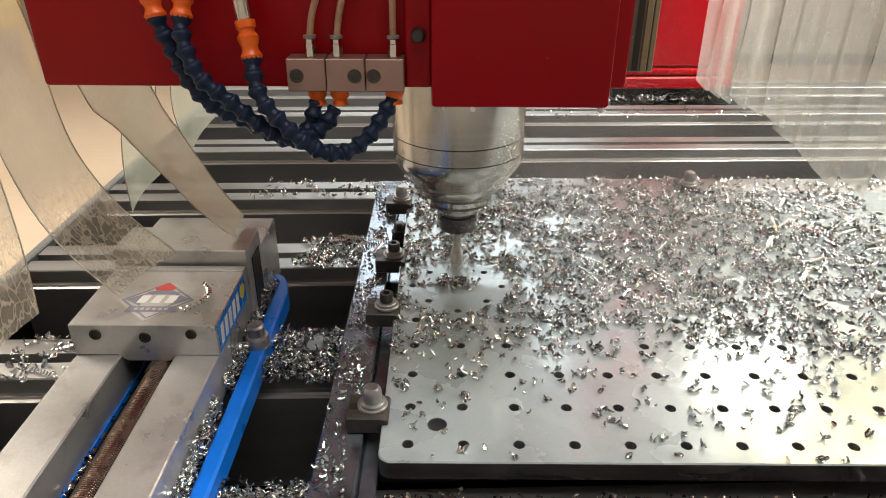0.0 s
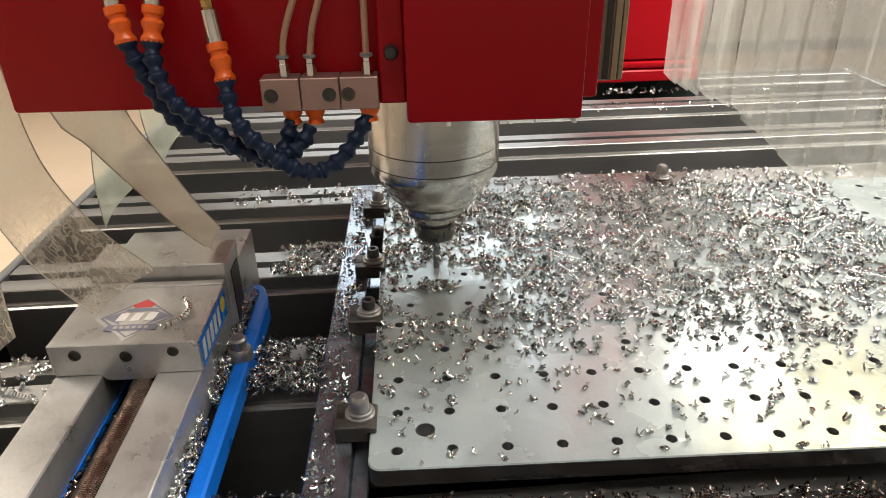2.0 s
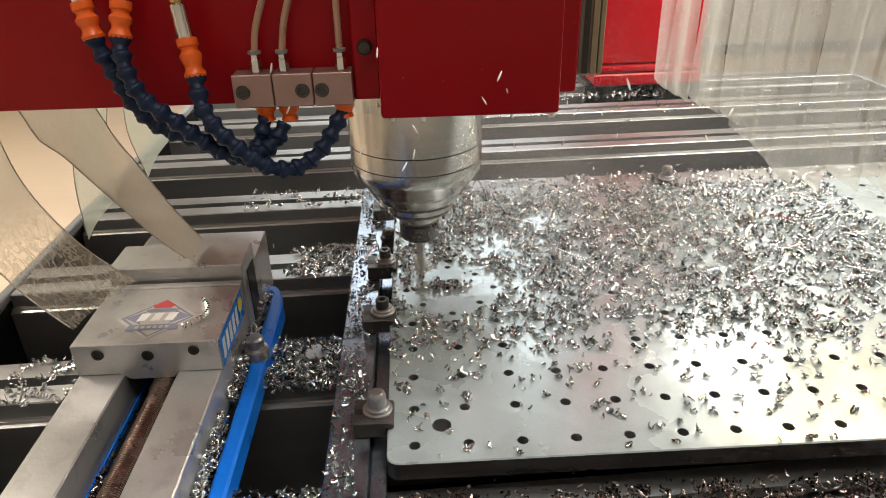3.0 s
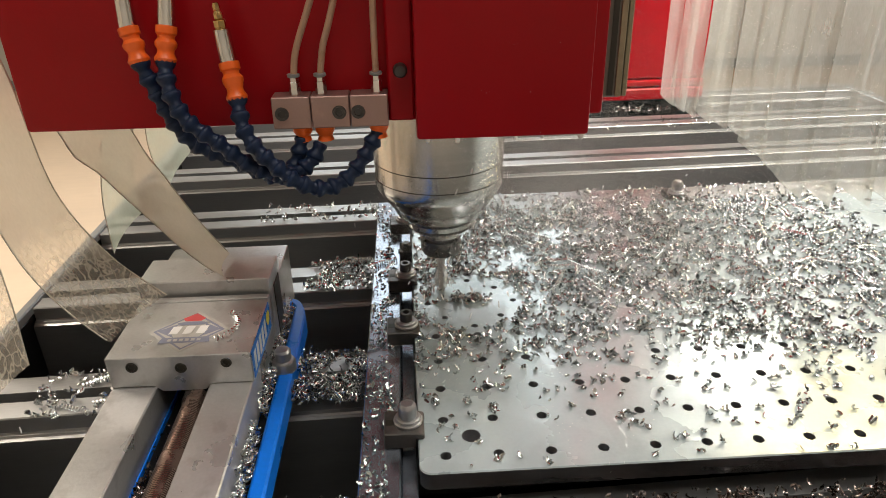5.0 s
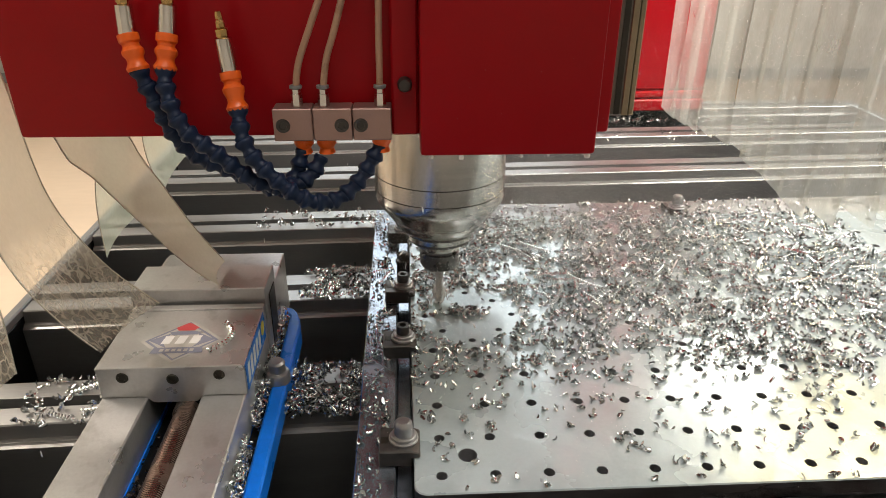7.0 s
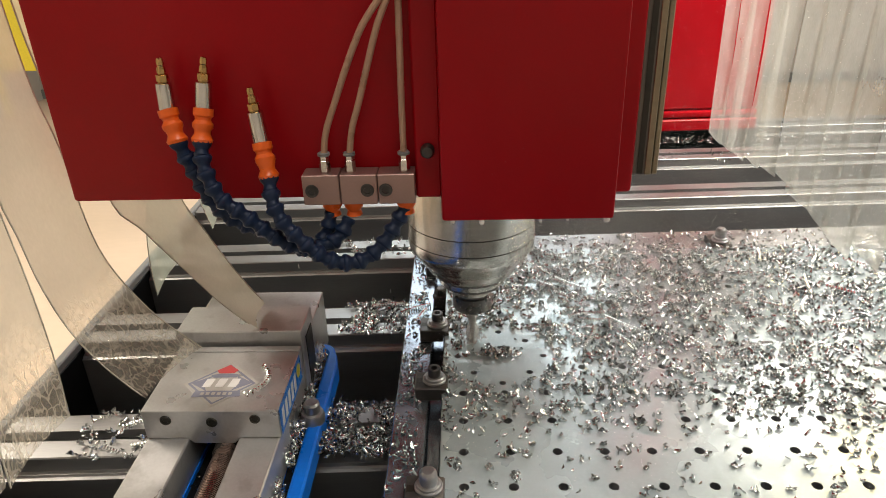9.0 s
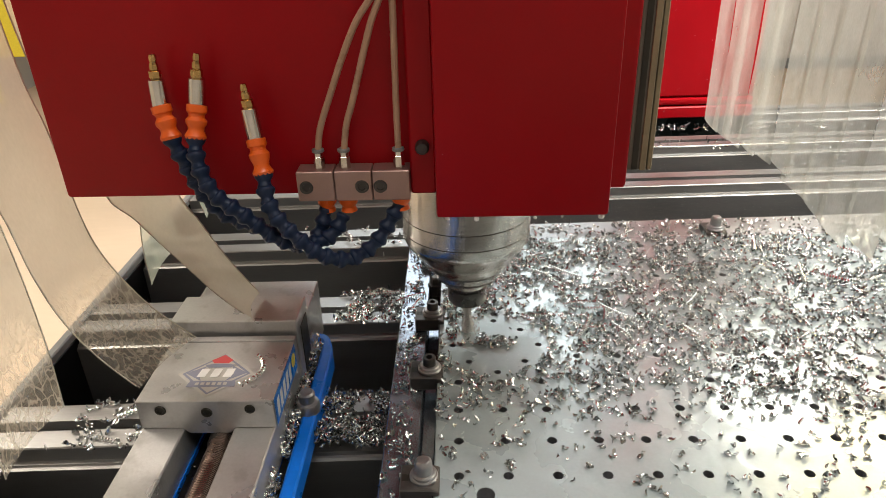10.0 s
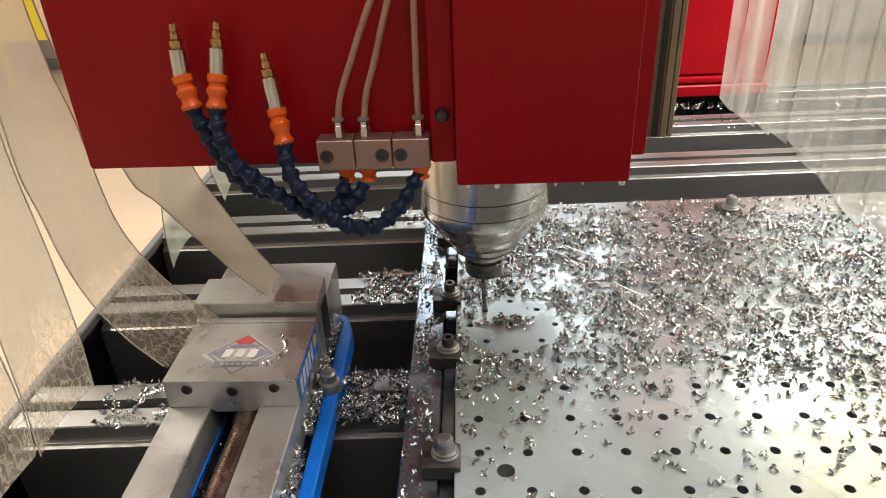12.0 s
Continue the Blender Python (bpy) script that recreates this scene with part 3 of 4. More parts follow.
part("emblem_field", flat([(-0.0135, 0.0110), (0.0135, 0.0110), (0.0170, 0.0160), (0.0080, 0.0180), (-0.0080, 0.0180), (-0.0170, 0.0160)], 1.0615), NAVYPRINT, sticker)
part("red_mark", flat([(0, 0.0350), (-0.0125, 0.0245), (-0.0085, 0.0190), (0.0085, 0.0190), (0.0125, 0.0245)], 1.0616), REDPRINT, sticker)
for k in range(3):
    x = -0.0205 + 0.0145 * k
    part("emblem_mark", flat([(x + 0.002, 0.0085), (x, -0.0065), (x + 0.0095, -0.0065), (x + 0.0115, 0.0085)], 1.0618), WHITE, sticker)
part("banner", flat([(-0.0270, -0.0235), (0.0270, -0.0235), (0.0250, -0.0130), (-0.0250, -0.0130)], 1.0617), NAVYPRINT, sticker)
for k in range(6):
    part("banner_bar", flat([(-0.0180 + 0.0062 * k, -0.0205), (-0.0140 + 0.0062 * k, -0.0205), (-0.0140 + 0.0062 * k, -0.0160), (-0.0180 + 0.0062 * k, -0.0160)], 1.0619), STICKER, sticker)
side = part("side_label", box(-0.1954, -0.1949, 0.102, 0.203, 1.0265, 1.0595, 0), LABELBLUE, jaw, "blue label with white and yellow print", smooth=0)
for k in range(5):
    y = 0.107 + 0.0145 * k
    part("print_bar", prism([(y, 1.0320), (y + 0.0085, 1.0320), (y + 0.0115, 1.0535), (y + 0.0030, 1.0535)], "x", -0.1949, -0.1946), WHITE, side)
part("print_disc", lathe([(0.0085, 0.0002), (0.0085, 0)], 24, pose(-0.1949, 0.190, 1.046, 0, 90, 0)), YELLOW, side)
part("hold_down_bolt", lathe([(0.0, 1.013), (0.0075, 1.0125), (0.0095, 1.010), (0.0095, 0.999), (0.0125, 0.998), (0.014, 0.995), (0.014, 0.985)], 24, Matrix.Translation((-0.180, 0.173, 0))), BOLT, vise, "zinc bolt with washers")

# ---- the machining head ----
SX, SY = 0.0490, 0.3378
head_home = Vector((SX, SY, 1.0))
machine_head = thing("machining_head", SX, SY, 1.0, "red enamelled machining head with a steel spindle and drill", "machine head")
part("housing", box(-0.340, 0.1995, 0.163, 0.76, 1.284, 2.05, 0.004, 2), RED, machine_head, "dark red enamelled housing")
part("front_cover", box(0.0205, 0.1725, 0.107, 0.162, 1.282, 2.05, 0.003, 2), RED, machine_head, "dark red enamelled cover")
part("cover_flange", box(-0.004, 0.0200, 0.150, 0.1625, 1.288, 2.05, 0.002), RED, machine_head)
part("knob", lathe([(0.0, 0.010), (0.005, 0.009), (0.0065, 0.006), (0.0065, 0.0)], 16, pose(0.008, 0.150, 1.335, 90, 0, 0)), BLACKOX, machine_head, "black plastic plug")
part("knob", lathe([(0.0, 0.006), (0.004, 0.005), (0.005, 0.0)], 16, pose(0.1998, 0.20, 1.335, 0, 90, 0)), BLACKOX, machine_head)
gr = part("guide_rail", box(0.2005, 0.2205, 0.178, 0.215, 1.296, 2.05, 0.002), GUIDE, machine_head, "dull dark guide rail with a brass edge")
part("wiper", box(0.2210, 0.2265, 0.180, 0.186, 1.296, 2.05, 0.001), WIPER, gr)
part("rail_groove", box(0.2060, 0.2115, 0.1772, 0.1778, 1.298, 2.05, 0), RECESS_SHADE, gr, "groove drawn as a shade-black strip")
part("rail_land", box(0.2135, 0.2195, 0.1765, 0.1778, 1.297, 2.05, 0.0005), WIPER, gr, "dull ground land")
for x, y, r in ((0.1670, 0.112, 0.0030), (0.1650, 0.118, 0.0022), (0.0560, 0.110, 0.0026), (0.1080, 0.109, 0.0016), (0.0300, 0.111, 0.0020), (0.1320, 0.110, 0.0013)):
    part("hanging_bead", lathe([(0.0, 1.2830), (r * 0.7, 1.2825), (r, 1.2815 - r * 0.5), (r * 0.8, 1.2815 - r * 1.2), (0.0, 1.2815 - r * 1.6)], 12, Matrix.Translation((x, y, 0))), DROP, machine_head, "milky coolant bead under the cover")
S = Matrix.Translation((SX, SY, 0))
spindle = part("spindle", lathe([(0.0, 1.30), (0.080, 1.30), (0.080, 1.1888), (0.0790, 1.1886), (0.0790, 1.1878), (0.080, 1.1876), (0.080, 1.1683), (0.0790, 1.1681), (0.0790, 1.1673), (0.080, 1.1671), (0.080, 1.1590), (0.0785, 1.1530), (0.0740, 1.1455), (0.0690, 1.1390), (0.0650, 1.1330), (0.0625, 1.1290), (0.0590, 1.1270), (0.0560, 1.1180), (0.0500, 1.1120), (0.0470, 1.1110), (0.0, 1.111)], 96, S), SPIN, machine_head, "turned steel spindle nose")
for z in (1.1882, 1.1677):
    part("groove", lathe([(0.0793, z + 0.0004), (0.0793, z - 0.0004)], 96, S), RECESS_SHADE, spindle)
part("dark_ring", lathe([(0.0455, 1.1098), (0.0452, 1.1075), (0.043, 1.107), (0.0, 1.107)], 64, S), NUT, spindle, "dark steel ring")
part("flange", lathe([(0.0440, 1.1068), (0.0440, 1.1010), (0.0415, 1.0990), (0.0, 1.0990)], 64, S), SPIN, machine_head, "bright toolholder flange")
part("dark_ring", lathe([(0.0405, 1.0988), (0.0405, 1.0960), (0.0335, 1.0925), (0.0, 1.0925)], 48, S), NUT, machine_head)
part("toolholder", lathe([(0.0330, 1.0923), (0.0325, 1.0895), (0.0275, 1.0870), (0.0265, 1.083), (0.0, 1.083)], 48, S), SPIN, machine_head, "bright toolholder nose")
part("collet_nut", lathe([(0.0245, 1.0828), (0.0245, 1.081), (0.0225, 1.080), (0.0225, 1.078), (0.0255, 1.077), (0.0255, 1.060), (0.0235, 1.0565), (0.012, 1.0560), (0.0, 1.0560)], 40, S), NUT, machine_head, "dark collet nut")


def drill():
    b2 = bmesh.new()
    n, rows_ = 12, 40
    rings = []
    for k in range(rows_ + 1):
        z = 1.058 - (1.058 - 0.9945) * k / rows_
        rg = []
        for j in range(n):
            a = 2 * math.pi * j / n
            twist = max(0, k - 12) * 0.30
            r = 0.0040 if k < 12 else 0.0040 * (1 - 0.28 * max(0, math.cos(2 * (a - twist))) ** 2)
            rg.append(b2.verts.new((SX + r * math.cos(a), SY + r * math.sin(a), z)))
        rings.append(rg)
    for a, b in zip(rings, rings[1:]):
        for j in range(n):
            b2.faces.new((a[j], b[j], b[(j + 1) % n], a[(j + 1) % n]))
    tip = b2.verts.new((SX, SY, 0.9924))
    for j in range(n):
        b2.faces.new((rings[-1][j], tip, rings[-1][(j + 1) % n]))
    b2.faces.new(rings[0])
    return b2


part("drill_bit", drill(), CARBIDE, machine_head, "grey twist drill")


def jet_mesh():
    """The coolant that sheathes the drill and breaks up round its foot."""
    rg = random.Random(4)
    b2 = bmesh.new()
    n, rows_, rings = 14, 12, []
    for k in range(rows_ + 1):
        z = 1.0555 - 0.054 * k / rows_
        r0 = 0.0058 + 0.0016 * math.sin(k * 0.9) + 0.0028 * (k / rows_) ** 3
        rings.append([b2.verts.new((SX + r0 * (1 + rg.uniform(-0.16, 0.16)) * math.cos(2 * math.pi * j / n), SY + r0 * (1 + rg.uniform(-0.16, 0.16)) * math.sin(2 * math.pi * j / n), z)) for j in range(n)])
    for a, b in zip(rings, rings[1:]):
        for j in range(n):
            b2.faces.new((a[j], b[j], b[(j + 1) % n], a[(j + 1) % n]))
    for k in range(70):
        a, r, z = rg.uniform(0, 6.28), rg.uniform(0.006, 0.019), 1.0 + abs(rg.gauss(0, 0.008)) + 0.002
        s2 = rg.uniform(0.0006, 0.0016)
        bmesh.ops.create_icosphere(b2, subdivisions=1, radius=s2, matrix=pose(SX + r * math.cos(a), SY + r * math.sin(a), z, rg.uniform(-30, 30), 0, 0) @ Matrix.Diagonal((1, 1, rg.uniform(1, 3.5), 1)))
    return b2


jet = part("coolant_jet", jet_mesh(), MILK, machine_head, "milky coolant jet round the drill")

# manifold blocks with their fittings and tubes
for k, (x0, sx) in enumerate(((-0.1085, -0.100), (-0.0735, -0.0485), (-0.0385, -0.0315))):
    blk = part("manifold_block", box(x0, x0 + 0.0342, 0.1400, 0.1625, 1.2865, 1.3155, 0.0008), PINKALU, machine_head, "pinkish aluminium manifold block")
    part("socket_screw", lathe([(0.0030, 0.0004), (0.0034, 0.0016), (0.0058, 0.0018), (0.0064, 0.0)], 20, pose(sx, 0.1400, 1.3005, 90, 0, 0)), BLACKOX, blk, "black socket screw")
    fx = (-0.0875, -0.0640, -0.0140)[k]
    part("push_fitting", lathe([(0.0034, 1.3315), (0.0046, 1.3310), (0.0046, 1.3275), (0.0052, 1.327), (0.0052, 1.3157)], 6, Matrix.Translation((fx, 0.150, 0))), CHROME, blk, "hexagonal push-in fitting")
    part("collar", lathe([(0.0036, 1.3345), (0.0056, 1.334), (0.0056, 1.3317)], 20, Matrix.Translation((fx, 0.150, 0))), GREYPAINT, blk)
for pts in (((-0.0875, 0.150, 1.330), (-0.0835, 0.149, 1.352), (-0.0720, 0.147, 1.381), (-0.0450, 0.142, 1.441), (0.0, 0.140, 1.52), (0.016, 0.15, 1.70)),
            ((-0.0640, 0.150, 1.330), (-0.0590, 0.149, 1.357), (-0.0510, 0.147, 1.380), (-0.0315, 0.143, 1.441), (-0.004, 0.142, 1.52), (0.010, 0.152, 1.70)),
            ((-0.0140, 0.150, 1.330), (-0.0135, 0.149, 1.37), (-0.0120, 0.148, 1.439), (-0.007, 0.148, 1.70))):
    part("air_tube", tube(pts, 0.0030, 10), TUBE, machine_head, "tan plastic tube")

# jointed coolant hoses: a metal fitting, an orange adapter, blue links and an orange nozzle
seg_bm = lathe([(0.0066, 0.0150), (0.0082, 0.0138), (0.0089, 0.0118), (0.0079, 0.0092), (0.0057, 0.0062), (0.0058, 0.0036), (0.0070, 0.0012), (0.0062, -0.0018)], 12)
seg_me = bpy.data.meshes.new("hose_link")
bmesh.ops.recalc_face_normals(seg_bm, faces=seg_bm.faces)
seg_bm.to_mesh(seg_me)
seg_bm.free()
seg_me.materials.append(NAVY)
seg_me.polygons.foreach_set("use_smooth", [True] * len(seg_me.polygons))


def hose(top, mid, low, path, end):
    """top to mid: brass tip and sleeve; mid to low: the adapter; path: the run of links; end: the nozzle under its block."""
    m = along(mid, top)
    n = (Vector(top) - Vector(mid)).length
    body = part("coolant_hose", lathe([(0.0, n + 0.0005), (0.0024, n), (0.0031, n - 0.0025), (0.0031, n - 0.0055), (0.0026, n - 0.0065), (0.0036, n - 0.0085), (0.0038, n - 0.0125), (0.0032, n - 0.0132), (0.0052, n - 0.0140), (0.0052, n - 0.0195), (0.0045, n - 0.0200), (0.0045, n - 0.0225)], 6, m), BRASS, machine_head, "jointed navy coolant hose with orange ends and metal fitting", smooth=0.3)
    part("sleeve", lathe([(0.0050, n - 0.0205), (0.0068, n - 0.0212), (0.0072, n - 0.0225), (0.0074, 0.0006), (0.0, 0.0006)], 24, m), CHROME, body, "nickel sleeve")
    ma = along(low, mid)
    a = (Vector(mid) - Vector(low)).length
    part("adapter", lathe([(0.0, a), (0.0086, a), (0.0089, a - 0.0012), (0.0088, a - 0.0062), (0.0072, a - 0.0078), (0.0069, a - 0.0102), (0.0093, a - 0.0135), (0.0091, a - 0.0165), (0.0072, 0.0085), (0.0070, 0.0055), (0.0096, 0.0006), (0.0088, -0.0020)], 20, ma), ORANGE, body, "orange plastic adapter")
    places = spline([low, *path, end], 0.0142)
    for p, q in zip(places[:-1], places[1:]):
        ob = new("link", seg_me)
        ob.parent = body
        ob.matrix_local = along(q, p)
    part("nozzle", lathe([(0.0088, 0.0062), (0.0090, 0.0015), (0.0062, -0.0030), (0.0078, -0.0075)], 16, Matrix.Translation((end[0], end[1], end[2]))), ORANGE, body, "orange plastic nozzle")


hose((-0.2195, 0.146, 1.423), (-0.2215, 0.146, 1.3785), (-0.2155, 0.140, 1.3515), [(-0.2105, 0.139, 1.3360), (-0.2045, 0.139, 1.3200), (-0.1960, 0.141, 1.2940), (-0.1800, 0.144, 1.2720), (-0.1560, 0.146, 1.2600), (-0.1300, 0.143, 1.2470), (-0.1060, 0.139, 1.2400), (-0.0930, 0.144, 1.2530)], (-0.0845, 0.151, 1.280))
hose((-0.1810, 0.146, 1.423), (-0.1890, 0.146, 1.3785), (-0.1925, 0.138, 1.3520), [(-0.1925, 0.130, 1.3380), (-0.1880, 0.124, 1.3200), (-0.1795, 0.121, 1.3030), (-0.1660, 0.120, 1.2910), (-0.1530, 0.121, 1.2800), (-0.1380, 0.121, 1.2655), (-0.1170, 0.123, 1.2520), (-0.0940, 0.130, 1.2480), (-0.0770, 0.140, 1.2560)], (-0.0640, 0.151, 1.280))
hose((-0.1440, 0.142, 1.397), (-0.1405, 0.142, 1.3475), (-0.1360, 0.134, 1.3185), [(-0.1340, 0.126, 1.3050), (-0.1300, 0.119, 1.2900), (-0.1195, 0.114, 1.2755), (-0.1060, 0.112, 1.2610), (-0.0910, 0.113, 1.2465), (-0.0750, 0.118, 1.2370), (-0.0580, 0.125, 1.2350), (-0.0420, 0.133, 1.2430), (-0.0290, 0.142, 1.2570)], (-0.0140, 0.151, 1.281))


# ---- the strip curtains that hang round the head ----
def strip(parent, front, back, y0, y1, m, bottom=0.0, name="strip"):
    """A hanging PVC strip: front and back give its two long edges as (x, z) from top to tip."""
    n = 26
    ea = spline([(x, y0, z) for x, z in front], 0.004)
    eb = spline([(x, y1, z) for x, z in back], 0.004)
    b2 = bmesh.new()
    grid = []
    for k in range(n + 1):
        a = ea[round(k / n * (len(ea) - 1))]
        b = eb[round(k / n * (len(eb) - 1))]
        row = []
        for j in range(9):
            w = j / 8
            p = a.lerp(b, w)
            bow = (0.002 if m == PVCR else 0.006) * math.sin(math.pi * w)
            row.append(b2.verts.new((p.x - bow, p.y, p.z + bottom * math.sin(math.pi * w) * (k == n))))
        grid.append(row)
    for k in range(n):
        for j in range(8):
            b2.faces.new((grid[k][j], grid[k][j + 1], grid[k + 1][j + 1], grid[k + 1][j]))
    bmesh.ops.solidify(b2, geom=b2.faces[:], thickness=0.002)
    ob = part(name, b2, m, parent)
    for edge in (ea, eb) if m != PVCR else ():
        side_pts = [tuple(p) for p in edge[::6]] + [tuple(edge[-1])]
        part("edge_reflection", tube(side_pts, 0.0008, 5, 0.012), PVCEDGE, ob)
    return ob


# they are built where the drill stands in its second hole
D2 = Vector((-0.036, -0.022, 0))
left_home = Vector((-0.42, 0.2, 1.9))
left_curtain = thing("strip_curtain", *left_home, "wet clear PVC strip curtain hanging onto the vise", "strip curtain", "curtains round the head")
part("hanger", box(-0.50, -0.34, -0.30, 0.70, 1.90, 1.93, 0.002), GREYPAINT, left_curtain)
strip(left_curtain, [(-0.40, 1.90), (-0.405, 1.45), (-0.409, 1.317), (-0.403, 1.271), (-0.397, 1.223), (-0.382, 1.170), (-0.356, 1.125), (-0.324, 1.087)],
      [(-0.42, 1.90), (-0.410, 1.447), (-0.396, 1.334), (-0.392, 1.280), (-0.386, 1.228), (-0.372, 1.186), (-0.340, 1.134), (-0.297, 1.091)], 0.086, 0.174, PVC)
strip(left_curtain, [(-0.43, 1.90), (-0.432, 1.45), (-0.386, 1.253), (-0.360, 1.218), (-0.338, 1.188), (-0.314, 1.157), (-0.290, 1.125), (-0.264, 1.097), (-0.246, 1.083)],
      [(-0.42, 1.90), (-0.395, 1.45), (-0.330, 1.235), (-0.314, 1.202), (-0.297, 1.167), (-0.275, 1.126), (-0.250, 1.088)], 0.224, 0.275, PVCM)
strip(left_curtain, [(-0.40, 1.90), (-0.402, 1.45), (-0.406, 1.300), (-0.412, 1.180), (-0.414, 1.135), (-0.420, 1.058)],
      [(-0.42, 1.90), (-0.408, 1.45), (-0.408, 1.330), (-0.403, 1.230), (-0.402, 1.147), (-0.406, 1.072)], -0.008, 0.079, PVC)
strip(left_curtain, [(-0.42, 1.90), (-0.420, 1.45), (-0.425, 1.25), (-0.445, 1.030)],
      [(-0.41, 1.90), (-0.412, 1.45), (-0.412, 1.25), (-0.411, 1.140), (-0.418, 1.066)], -0.105, -0.015, PVC)
strip(left_curtain, [(-0.36, 1.90), (-0.370, 1.45), (-0.385, 1.30), (-0.420, 1.149), (-0.425, 1.055)], [(-0.36, 1.90), (-0.360, 1.45), (-0.370, 1.30), (-0.405, 1.16), (-0.407, 1.085)], 0.350, 0.425, PVCG)
strip(left_curtain, [(-0.40, 1.90), (-0.400, 1.45), (-0.420, 1.25), (-0.436, 1.140), (-0.420, 1.055)], [(-0.40, 1.90), (-0.390, 1.45), (-0.400, 1.25), (-0.402, 1.160), (-0.398, 1.095)], 0.575, 0.655, PVCG)

right_home = Vector((0.53, 0.5, 1.9))
right_curtain = thing("strip_curtain", *right_home, "milky clear PVC strip curtain hanging over the plate", "strip curtain", "curtains round the head")
part("hanger", box(0.44, 0.64, -0.30, 1.0, 1.90, 1.93, 0.002), GREYPAINT, right_curtain)
part("bracket", box(0.1645, 0.438, 0.35, 0.45, 1.90, 1.93, 0.002), GREYPAINT, right_curtain)
HEM_Y, HEM_Z = (0.15, 0.22, 0.28, 0.38, 0.44, 0.54, 0.70, 0.88, 0.95), (1.170, 1.150, 1.130, 1.092, 1.088, 1.102, 1.104, 1.085, 1.076)
rng = random.Random(5)
yy = 0.985
k = 0
while yy > -0.1:
    wdt = 0.085
    zt = float(np.interp(yy - 0.04, HEM_Y, HEM_Z)) + rng.uniform(-0.005, 0.005)
    xo = 0.526 + 0.004 * (k % 2) + rng.uniform(-0.001, 0.001)
    strip(right_curtain, [(xo, 1.90), (xo, 1.45), (xo + rng.uniform(-0.004, 0.004), 1.25), (xo + rng.uniform(-0.006, 0.006), zt)],
          [(xo + 0.004, 1.90), (xo + 0.004, 1.45), (xo + rng.uniform(-0.002, 0.008), 1.25), (xo + rng.uniform(-0.004, 0.008), zt + 0.004)], yy - wdt, yy, PVCR)
    yy -= 0.066
    k += 1


# ---- chips ----
def chip_shape(rg):
    """One curled, ridged, leaf-like chip as vertices and faces, about 8 mm long."""
    n = rg.choice((4, 5, 5, 6))
    length, wid = rg.uniform(0.0064, 0.0114), rg.uniform(0.0039, 0.0062)
    bend, twist = rg.uniform(0.5, 2.4), rg.uniform(-2.2, 2.2)
    rad = length / bend
    v, f = [], []
    for k in range(n + 1):
        u = k / n
        a = bend * (u - 0.5)
        w = wid * (0.18 + 0.82 * math.sin(math.pi * (0.08 + 0.86 * u)) * rg.uniform(0.55, 1.15)) / 2
        t = twist * (u - 0.5)
        mid = Vector((rad * math.sin(a), 0, rad * (1 - math.cos(a))))
        nrm = Vector((-math.sin(a), 0, math.cos(a)))
        side_v = Vector((0, math.cos(t), 0)) + nrm * math.sin(t)
        up = nrm * math.cos(t) - Vector((0, math.sin(t), 0))
        for q in (mid - side_v * w, mid + up * (w * rg.uniform(0.5, 1.1)), mid + side_v * w * rg.uniform(0.7, 1.1)):
            v.append(tuple(q + Vector((rg.uniform(-1, 1), rg.uniform(-1, 1), rg.uniform(-1, 1))) * 0.0003))
    for k in range(n):
        for j in range(2):
            f.append((3 * k + j, 3 * k + j + 1, 3 * k + j + 4, 3 * k + j + 3))
    return np.array(v), np.array(f)


CHIPS = [chip_shape(random.Random(100 + k)) for k in range(40)]


def chip_heap(name, places, seed, label, size=1.0, metal=CHIP):
    """places: rows of x, y, z of the ground under each chip."""
    rs = np.random.RandomState(seed)
    allv, allf, base = [], [], 0
    for x, y, z in places:
        v, f = CHIPS[rs.randint(len(CHIPS))]
        e = Euler((rs.normal(0, 1.0), rs.normal(0, 0.65), rs.uniform(0, 6.28)))
        r = np.array(e.to_matrix())
        w = (v * rs.uniform(0.65, 1.25) * size) @ r.T
        w[:, 2] -= w[:, 2].min() - 0.0001
        allv.append(w + (x, y, z))
        allf.append(f + base)
        base += len(v)
    me = bpy.data.meshes.new(name)
    me.from_pydata(np.concatenate(allv).tolist(), [], np.concatenate(allf).tolist())
    me.materials.append(metal)
    me.polygons.foreach_set("use_smooth", [True] * len(me.polygons))
    return tagged(new(name, me), label, "metal chips", kind="stuff")


def near_hole(x, y):
    i, j = round(x / GRID), round(y / GRID)
    return (x - i * GRID) ** 2 + (y - j * GRID) ** 2 < 0.0045 ** 2


rs = np.random.RandomState(3)
places = []
